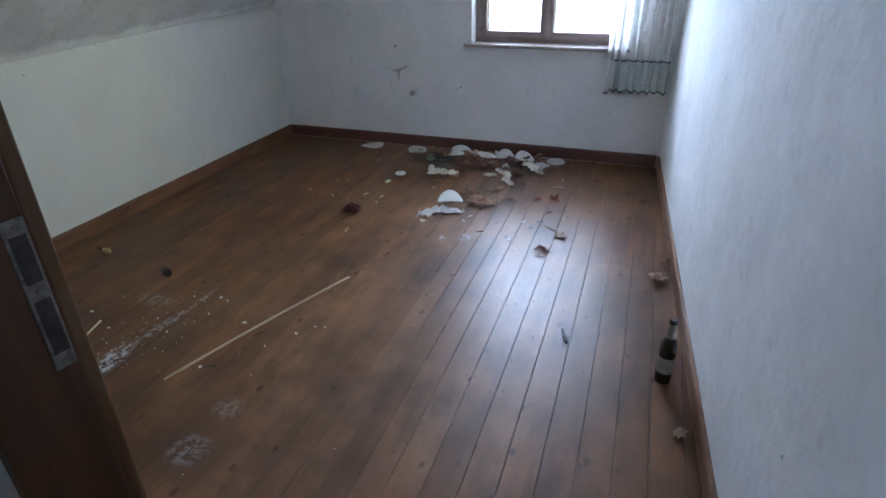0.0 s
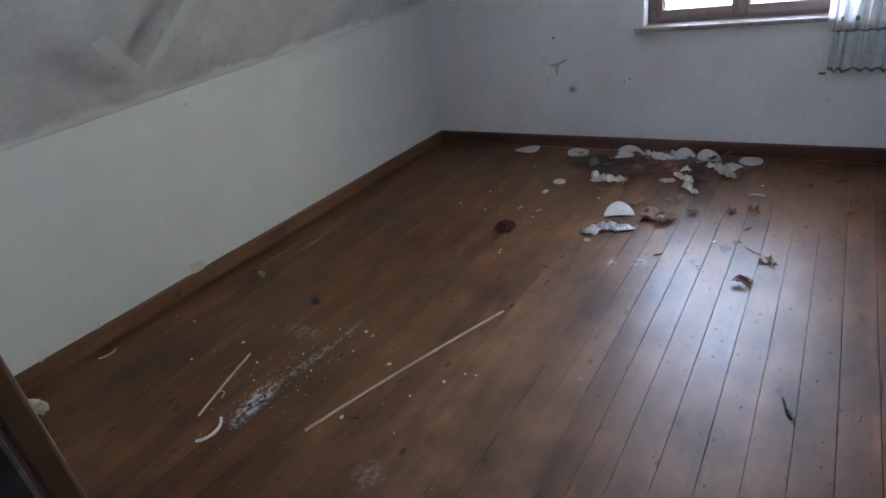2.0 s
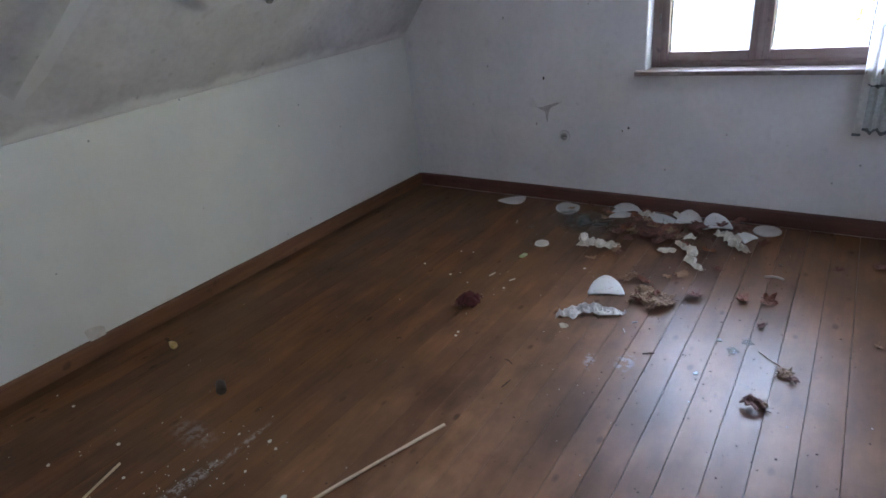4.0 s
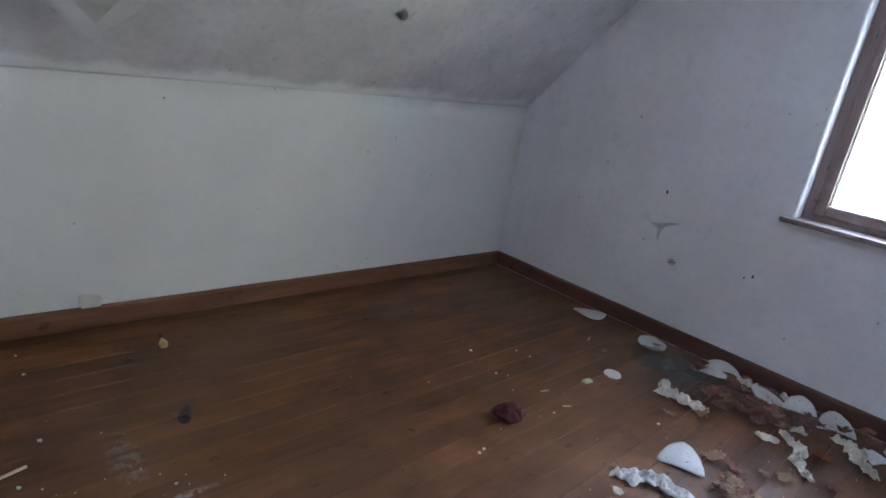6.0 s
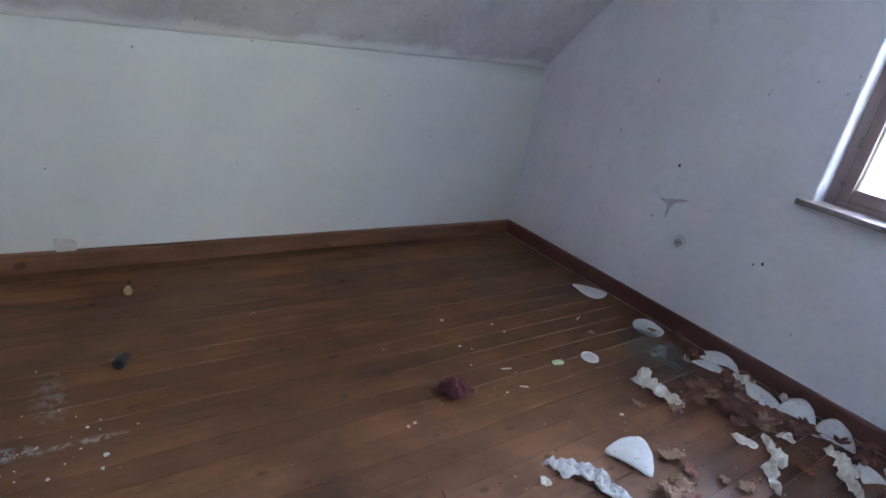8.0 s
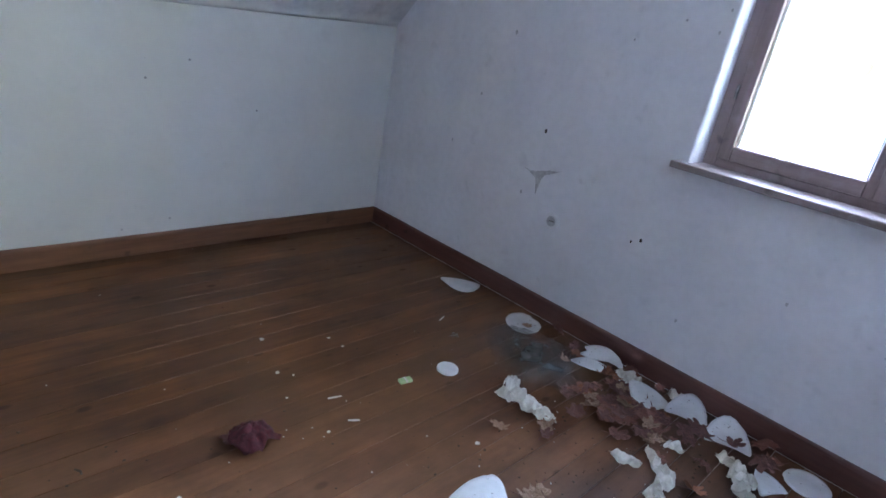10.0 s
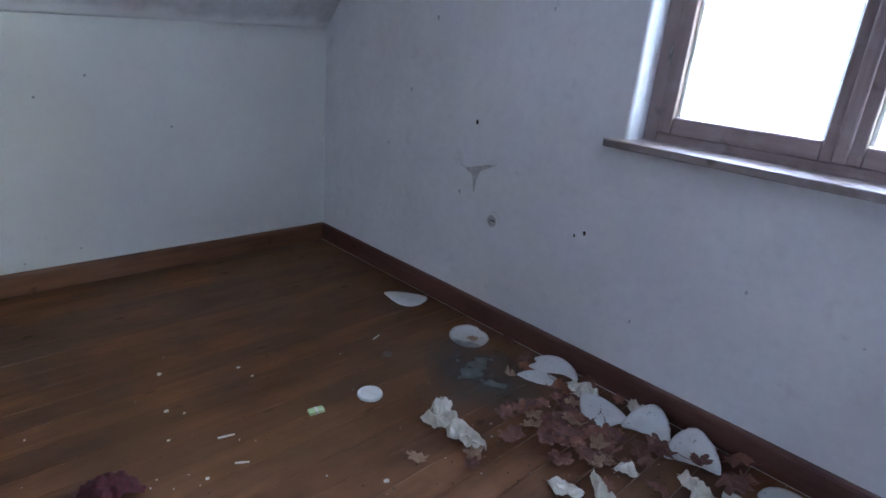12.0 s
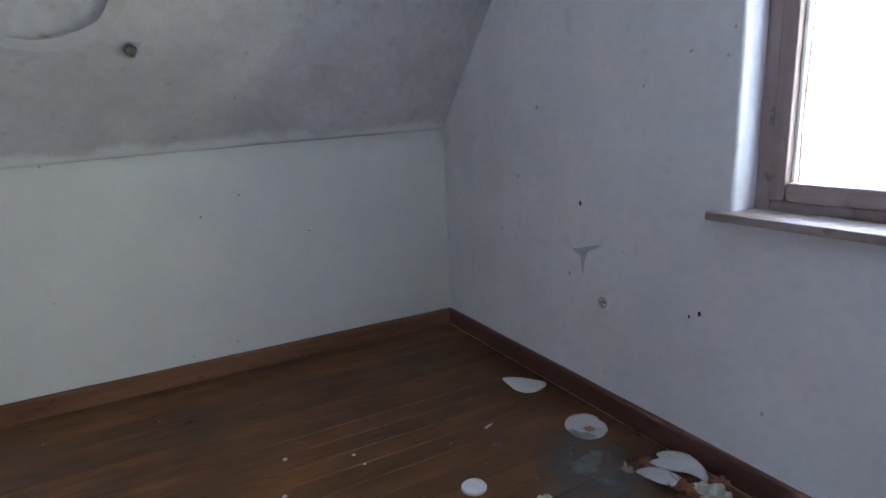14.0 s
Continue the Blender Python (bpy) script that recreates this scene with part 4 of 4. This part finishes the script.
for tone, x, y, s in (("leaf_red", 1.943, -0.336, 0.09), ("leaf_red", 1.888, -0.435, 0.08), ("leaf_dark", 2.087, -0.25, 0.1), ("leaf_red", 2.12, -0.39, 0.11), ("leaf_red", 2.24, -0.36, 0.1),
                      ("leaf_dark", 2.157, -0.522, 0.09), ("leaf_tan", 2.0, -0.456, 0.09), ("leaf_dark", 2.21, -0.44, 0.1), ("leaf_tan", 1.969, -0.708, 0.07), ("leaf_dark", 1.56, -0.07, 0.08),
                      ("leaf_red", 1.965, -0.06, 0.09), ("leaf_red", 2.53, -0.07, 0.1), ("leaf_dark", 2.57, -0.2, 0.12), ("leaf_dark", 2.34, -0.22, 0.12), ("leaf_red", 2.1, -0.06, 0.06),
                      ("leaf_orange", 2.455, -0.545, 0.09), ("leaf_tan", 2.161, -1.0, 0.085), ("leaf_tan", 1.878, -0.863, 0.075), ("leaf_red", 2.235, -1.02, 0.09), ("leaf_tan", 2.327, -0.93, 0.06),
                      ("leaf_tan", 2.4, -0.85, 0.055), ("leaf_dark", 2.0, -0.75, 0.06), ("leaf_red", 2.02, -0.38, 0.09), ("leaf_dark", 1.98, -0.25, 0.1), ("leaf_red", 2.2, -0.32, 0.09), ("leaf_dark", 2.3, -0.28, 0.1),
                      ("leaf_red", 2.08, -0.47, 0.08), ("leaf_dark", 2.13, -0.31, 0.09), ("leaf_tan", 1.96, -0.4, 0.08), ("leaf_dark", 2.42, -0.4, 0.08), ("leaf_dark", 2.7, -0.34, 0.08), ("leaf_red", 2.58, -0.12, 0.08),
                      ("leaf_dark", 1.7, -0.12, 0.07), ("leaf_red", 1.78, -0.16, 0.07), ("leaf_dark", 2.54, -0.75, 0.07), ("leaf_tan", 2.3, -1.2, 0.1), ("leaf_tan", 2.37, -1.235, 0.11), ("leaf_tan", 2.28, -1.13, 0.09),
                      ("leaf_tan", 2.25, -1.2, 0.08), ("leaf_red", 2.32, -1.14, 0.08), ("leaf_tan", 2.24, -1.12, 0.07), ("leaf_tan", 2.41, -1.2, 0.08), ("leaf_tan", 2.34, -1.28, 0.06), ("leaf_dark", 2.5, -1.08, 0.085),
                      ("leaf_red", 2.708, -1.02, 0.08), ("leaf_red", 2.818, -0.998, 0.09), ("leaf_dark", 2.821, -1.226, 0.05), ("leaf_tan", 2.95, -1.555, 0.075), ("leaf_dark", 2.98, -1.585, 0.05), ("leaf_dark", 2.87, -1.81, 0.09),
                      ("leaf_tan", 2.9, -1.79, 0.05), ("leaf_tan", 3.54, -1.95, 0.12), ("leaf_dark", 3.565, -1.97, 0.1), ("leaf_dark", 3.59, -1.775, 0.09), ("leaf_dark", 3.25, -0.43, 0.08), ("leaf_dark", 3.45, -0.85, 0.08), ("leaf_dark", 3.3, -0.88, 0.06),
                      ("leaf_tan", 2.147, -1.034, 0.07), ("leaf_tan", 2.391, -0.89, 0.075), ("leaf_tan", 3.635, -3.12, 0.07), ("leaf_tan", 3.25, -1.2, 0.04), ("leaf_dark", 3.08, -0.52, 0.06), ("leaf_dark", 3.35, -0.2, 0.05)):
    leaf(tone, x, y, s)
for i in range(16):
    leaf(rnd.choice(("leaf_tan", "leaf_tan", "leaf_red")), rnd.gauss(2.31, 0.07), rnd.gauss(-1.19, 0.06), rnd.uniform(0.035, 0.075), z=rnd.uniform(0.0, 0.008))
for i in range(46):
    x = rnd.gauss(2.08, 0.15)
    y = min(-0.06, rnd.gauss(-0.35, 0.11))
    leaf(rnd.choice(("leaf_red", "leaf_dark", "leaf_orange", "leaf_tan", "leaf_dark")), x, y, rnd.uniform(0.05, 0.095), z=rnd.uniform(0.0, 0.022))
leaf("leaf_tan", 1.475, -0.2, 0.06, z=0.016)

# maroon rag
rag = smooth_loop([(0.07 * (1 + 0.55 * noise.noise((k * 2.3, 1, 1))) * math.cos(k * 0.571), 0.07 * (1 + 0.55 * noise.noise((k * 2.3, 5, 1))) * math.sin(k * 0.571)) for k in range(11)], 4, 2, 0.01)
bm = ringed(rag, lambda x, y: 0.05 * max(0.0, 1 - (x * x + y * y) / 0.006) ** 0.7 + 0.03 * abs(noise.noise((x * 30, y * 30, 2))) + 0.012 * noise.noise((x * 70, y * 70, 1)), 8)
ob = part("maroon_rag", rest(thicken(bm, 0.002)), M["maroon"], smooth=True)
ob.location = (1.49, -1.6, 0)
tagged(ob, "crumpled dark maroon rag on the floorboards", "rag")
tagged(leaf("leaf_dark", 1.455, -1.645, 0.08), "shrivelled dark leaf beside the maroon rag")

# ---------------------------------------------------------------- loose small things
lid = tagged(empty("round_lid", pose(1.518, -0.77, 0.001)), "small round white plastic lid lying flat", "lid")
part("disc", lathe([(0.0, 0.007), (0.036, 0.007), (0.038, 0.009), (0.0425, 0.0095), (0.0445, 0.007), (0.045, 0.0), (0.0, 0.0)], 36), M["white_plastic"], lid)
box_ob = tagged(empty("green_eraser", pose(1.493, -0.975, 0.001, 0, 0, 80)), "small pale green plastic block on the boards", "block")
part("body", boxed(-0.026, 0.026, -0.013, 0.013, 0.0, 0.012, 0.002), M["green_plastic"], box_ob)
part("groove", boxed(-0.004, 0.004, -0.0134, 0.0134, 0.004, 0.0126, 0.0005), M["white_plastic"], box_ob, "white stripe")

bottle = tagged(empty("wine_bottle", pose(3.57, -2.8, 0.001)), "dark glass wine bottle with faded label standing by the wall", "bottle")
part("glass_body", lathe([(0.0, 0.012), (0.027, 0.0), (0.033, 0.002), (0.034, 0.01), (0.034, 0.175), (0.033, 0.19), (0.028, 0.207), (0.021, 0.222), (0.0155, 0.236), (0.0145, 0.25), (0.014, 0.29), (0.0, 0.29)], 32), M["bottle"], bottle, smooth=True)
part("paper_label", lathe([(0.0342, 0.055), (0.0346, 0.056), (0.0346, 0.13), (0.0342, 0.131)], 32), M["label"], bottle, "faded pale paper label")
part("neck_foil", lathe([(0.0205, 0.224), (0.0202, 0.226), (0.0162, 0.237), (0.0154, 0.25), (0.0152, 0.287), (0.0146, 0.289)], 24), M["neck"], bottle, "pale neck foil")
part("stopper", lathe([(0.0, 0.312), (0.014, 0.311), (0.0165, 0.305), (0.017, 0.294), (0.0155, 0.2905), (0.0, 0.2905)], 24), M["black"], bottle, "dark stopper")


def bent(a, b, sag, n=9):
    a, b = Vector(a), Vector(b)
    side = Vector((-(b - a).y, (b - a).x, 0)).normalized()
    return [a.lerp(b, i / n) + side * sag * math.sin(math.pi * i / n) for i in range(n + 1)]


stick_ob = tagged(part("wooden_stick", tube(bent((1.53, -3.465, 0.007), (1.895, -2.43, 0.007), 0.012), 0.006, 8, 0.2), M["stick"], smooth=True), "long thin pale wooden stick lying on the boards", "stick")
tagged(part("wooden_stick", tube(bent((1.02, -3.6, 0.0055), (0.89, -3.2, 0.0055), 0.004), 0.005, 8, 0.2), M["stick"], smooth=True), "short thin pale wooden stick on the boards", "stick")
tagged(part("straw_curl", tube([(1.0 + 0.02 * math.cos(a), -3.48 + 0.03 * math.sin(a), 0.003 + 0.01 * math.sin(a * 0.5)) for a in (i * 0.4 for i in range(8))], 0.0022, 6), M["stick"]), "small curl of dry straw beside a stick", "straw")
arc = [(1.06 + 0.115 * math.cos(a), -3.64 + 0.09 * math.sin(a), 0.005) for a in (radians(-45 + 11 * i) for i in range(10))]
tagged(part("plastic_crescent", tube(arc, 0.0065, 8), M["white_plastic"], smooth=True), "curved white plastic strip on the boards", "strip")
arc = [(2.81 + 0.05 * math.cos(a), -0.75 + 0.04 * math.sin(a), 0.005) for a in (radians(35 + 14 * i) for i in range(9))]
tagged(part("plastic_crescent", tube(arc, 0.006, 8), M["white_plastic"], smooth=True), "short curved white fragment on the boards", "fragment")
arc = [(0.1 + 0.04 * math.cos(a), -3.51 + 0.05 * math.sin(a), 0.004) for a in (radians(-70 + 16 * i) for i in range(9))]
tagged(part("plastic_crescent", tube(arc, 0.004, 6), M["tape"], smooth=True), "thin pale curl beside the skirting", "curl")

bulb = tagged(empty("candle_bulb", pose(0.25, -2.6, 0.018, 0, 90, -10)), "small yellowed pear-shaped bulb lying on the floor", "bulb")
part("bulb_body", lathe([(0.0, 0.1), (0.01, 0.097), (0.017, 0.085), (0.0185, 0.072), (0.015, 0.054), (0.0095, 0.038), (0.008, 0.03)], 18), M["yellow"], bulb, smooth=True)
part("bulb_base", lathe([(0.0078, 0.03), (0.0085, 0.028), (0.0085, -0.02), (0.005, -0.03), (0.0, -0.031)], 16), M["dirt"], bulb, "dark screw base")
ob = part("pipe_stub", lathe([(0.0, 0.012), (0.014, 0.012), (0.0155, 0.0), (0.021, 0.0), (0.023, 0.006), (0.022, 0.06), (0.018, 0.068), (0.0, 0.068)], 20), M["black"], smooth=True)
ob.matrix_basis = pose(0.9, -2.735, 0.024, 0, 90, 150)
tagged(ob, "short black hollow plug lying on the boards", "plug")


def lump(label, x, y, r, seed, mat, name, flat=0.6):
    bm = bmesh.new()
    bmesh.ops.create_icosphere(bm, subdivisions=3, radius=r)
    for v in bm.verts:
        k = 1 + 0.7 * noise.noise(v.co * 45 + Vector((seed, 0, 0))) + 0.4 * noise.noise(v.co * 110 + Vector((0, seed, 0)))
        v.co = Vector((v.co.x * k * 1.3, v.co.y * k, v.co.z * k * flat))
    ob = part(name, rest(bm), mat, smooth=True)
    ob.location = (x, y, 0)
    return tagged(ob, label, "foam")


lump("torn lump of tan foam in the corner", 0.2, -3.93, 0.036, 1, M["foam"], "foam_lump")
lump("smaller torn lump of tan foam in the corner", 0.27, -3.91, 0.03, 4, M["foam"], "foam_lump")

ob = part("feather_stub", tube([(3.115, -2.57, 0.006), (3.123, -2.6, 0.008), (3.132, -2.63, 0.007)], 0.0065, 8), M["label"])
tagged(ob, "pale half of a burnt stub on the boards", "stub")
part("burnt_end", tube([(3.132, -2.63, 0.007), (3.14, -2.65, 0.008), (3.147, -2.668, 0.007)], 0.0075, 8, 0.4), M["black"], ob, "charred end")
tagged(part("twig", tube([(2.84, -1.43, 0.004), (2.88, -1.47, 0.006), (2.925, -1.505, 0.008)], 0.0028, 6), M["leaf_tan"]), "thin dry twig beside a leaf", "twig")
for x, y, turn, ln in ((2.44, -1.64, 30, 0.05), (1.985, -2.1, 80, 0.06), (1.92, -1.96, 160, 0.05), (2.13, -1.45, -30, 0.045), (1.98, -1.53, 0, 0.02), (1.35, -2.03, 20, 0.03), (1.72, -3.05, 60, 0.06), (1.66, -3.33, 200, 0.07)):
    d = Vector((math.cos(radians(turn)), math.sin(radians(turn)), 0)) * ln / 2
    c = Vector((x, y, 0.004))
    tagged(part("twig", tube([c - d, c + Vector((0.003, 0.004, 0.002)), c + d], 0.003, 6, 0.4), M["dirt"]), "short dark twig on the floorboards", "twig", "twigs on the floor")
for x, y, turn, ln in ((1.436, -1.258, 75, 0.05), (1.2, -0.5, 110, 0.045), (1.573, -1.272, 60, 0.04), (2.29, -1.51, -60, 0.035), (2.31, -1.42, 40, 0.03)):
    d = Vector((math.cos(radians(turn)), math.sin(radians(turn)), 0)) * ln / 2
    c = Vector((x, y, 0.003))
    tagged(part("splinter", tube([c - d, c, c + d], 0.003, 6, 0.4), M["crumb"]), "small pale splinter on the floorboards", "splinter", "splinters on the floor")


def flat_bit(x, y, r, seed, mat, name, label, category, group, thick=0.003, n=5):
    r2 = random.Random(seed)
    pts = [(r * r2.uniform(0.6, 1.2) * math.cos(a), r * r2.uniform(0.6, 1.2) * math.sin(a)) for a in (2 * math.pi * (k + r2.uniform(-0.2, 0.2)) / n for k in range(n))]
    ob = part(name, rest(thicken(ringed(pts, lambda a, b: 0.0, 1), thick), 0.001), mat)
    ob.location = (x, y, 0)
    return tagged(ob, label, category, group)


for i, (x, y, r) in enumerate(((2.74, -1.465, 0.03), (2.79, -1.38, 0.028), (2.645, -1.69, 0.014), (2.679, -1.408, 0.013), (1.334, -0.547, 0.03))):
    flat_bit(x, y, r, 40 + i, M["sliver"] if i in (0, 1, 4) else M["opal"], "glass_fragment", "small thin glass fragment on the boards" if i in (0, 1, 4) else "small bright white fragment on the boards", "fragment", "glass fragments", 0.003, 4 + i % 2)
for i, (x, y) in enumerate(((1.183, -2.861), (1.385, -2.844), (1.33, -2.829), (1.371, -2.979), (0.77, -3.145), (1.149, -3.091), (1.278, -3.17), (1.894, -2.989), (1.806, -3.122), (0.624, -3.352), (0.164, -3.12), (0.324, -3.12), (1.596, -2.989), (1.952, -2.91), (1.583, -1.853),
                            (1.066, -3.333), (0.973, -3.233), (1.615, -3.34), (1.574, -1.374), (1.206, -1.354), (1.249, -1.314), (1.094, -1.059), (0.977, -1.298), (1.174, -1.043), (1.887, -0.987), (1.353, -1.4), (1.59, -1.885), (2.82, -0.55), (2.0, -2.9))):
    flat_bit(x, y, 0.005 + 0.007 * ((i * 7) % 5) / 5, 80 + i, M["crumb"], "plaster_chip", "small white plaster chip on the floorboards", "chip", "plaster chips", 0.003, 5)


# uncountable dust and crumbs
def scatter(name, label, mat, spots, seed, low, high):
    r2 = random.Random(seed)
    verts, faces = [], []
    for cx, cy, sx_, sy_, count in spots:
        for _ in range(count):
            x, y = r2.gauss(cx, sx_), r2.gauss(cy, sy_)
            if not (0.03 < x < 3.5 and -3.95 < y < -0.03):
                continue
            r, a0, h = r2.uniform(low, high), r2.uniform(0, 6.28), r2.uniform(0.0008, 0.003)
            k = len(verts)
            pts = [(x + r * r2.uniform(0.5, 1.3) * math.cos(a0 + q * 1.2566), y + r * r2.uniform(0.5, 1.3) * math.sin(a0 + q * 1.2566)) for q in range(5)]
            verts += [(px, py, 0.0008) for px, py in pts] + [(x, y, h + 0.001)]
            faces += [(k + q, k + (q + 1) % 5, k + 5) for q in range(5)]
    me = bpy.data.meshes.new(name)
    me.from_pydata(verts, [], faces)
    me.materials.append(mat)
    return tagged(new(name, me), label, "debris", kind="stuff")


scatter("plaster_dust", "fine white plaster crumbs scattered on the floor", M["crumb"], ((1.19, -3.43, 0.06, 0.12, 110), (1.22, -3.12, 0.12, 0.2, 40), (0.9, -3.1, 0.3, 0.3, 30), (1.5, -1.6, 0.7, 0.8, 40), (2.3, -1.5, 0.5, 0.3, 50), (1.6, -3.3, 0.3, 0.3, 30), (2.2, -0.6, 0.4, 0.3, 50)), 3, 0.001, 0.0038)
scatter("dark_dust", "fine dark crumbs and leaf dust on the floor", M["dirt"], ((1.75, -2.0, 0.9, 1.1, 260), (2.2, -0.5, 0.4, 0.3, 220), (2.6, -1.6, 0.5, 0.5, 120), (3.0, -2.6, 0.35, 0.6, 70)), 4, 0.002, 0.006)

# ---------------------------------------------------------------- floorboards, laid last
FIRST, NARROW, WIDE = 0.09, 0.1075, 0.1225


def board_mesh(width, length):
    bm = boxed(0, width - 0.002, 0, length, -0.02, 0.0)
    top = [e for e in bm.edges if all(v.co.z > -0.001 for v in e.verts)]
    bmesh.ops.bevel(bm, geom=top, offset=0.0007, segments=1, affect="EDGES", profile=0.5)
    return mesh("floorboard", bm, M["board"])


BOARDS = {width: board_mesh(width, 6.1) for width in (FIRST, NARROW, WIDE)}
rb = random.Random(11)
x = 0.0
for width in [FIRST] + [NARROW] * 24 + [WIDE] * 11:
    ob = new("floorboard", BOARDS[width])
    ob.parent = floor
    ob.matrix_basis = pose(x, -6.12, rb.uniform(-0.0008, 0.0), 0, rb.uniform(-0.3, 0.3), 0)
    x += width
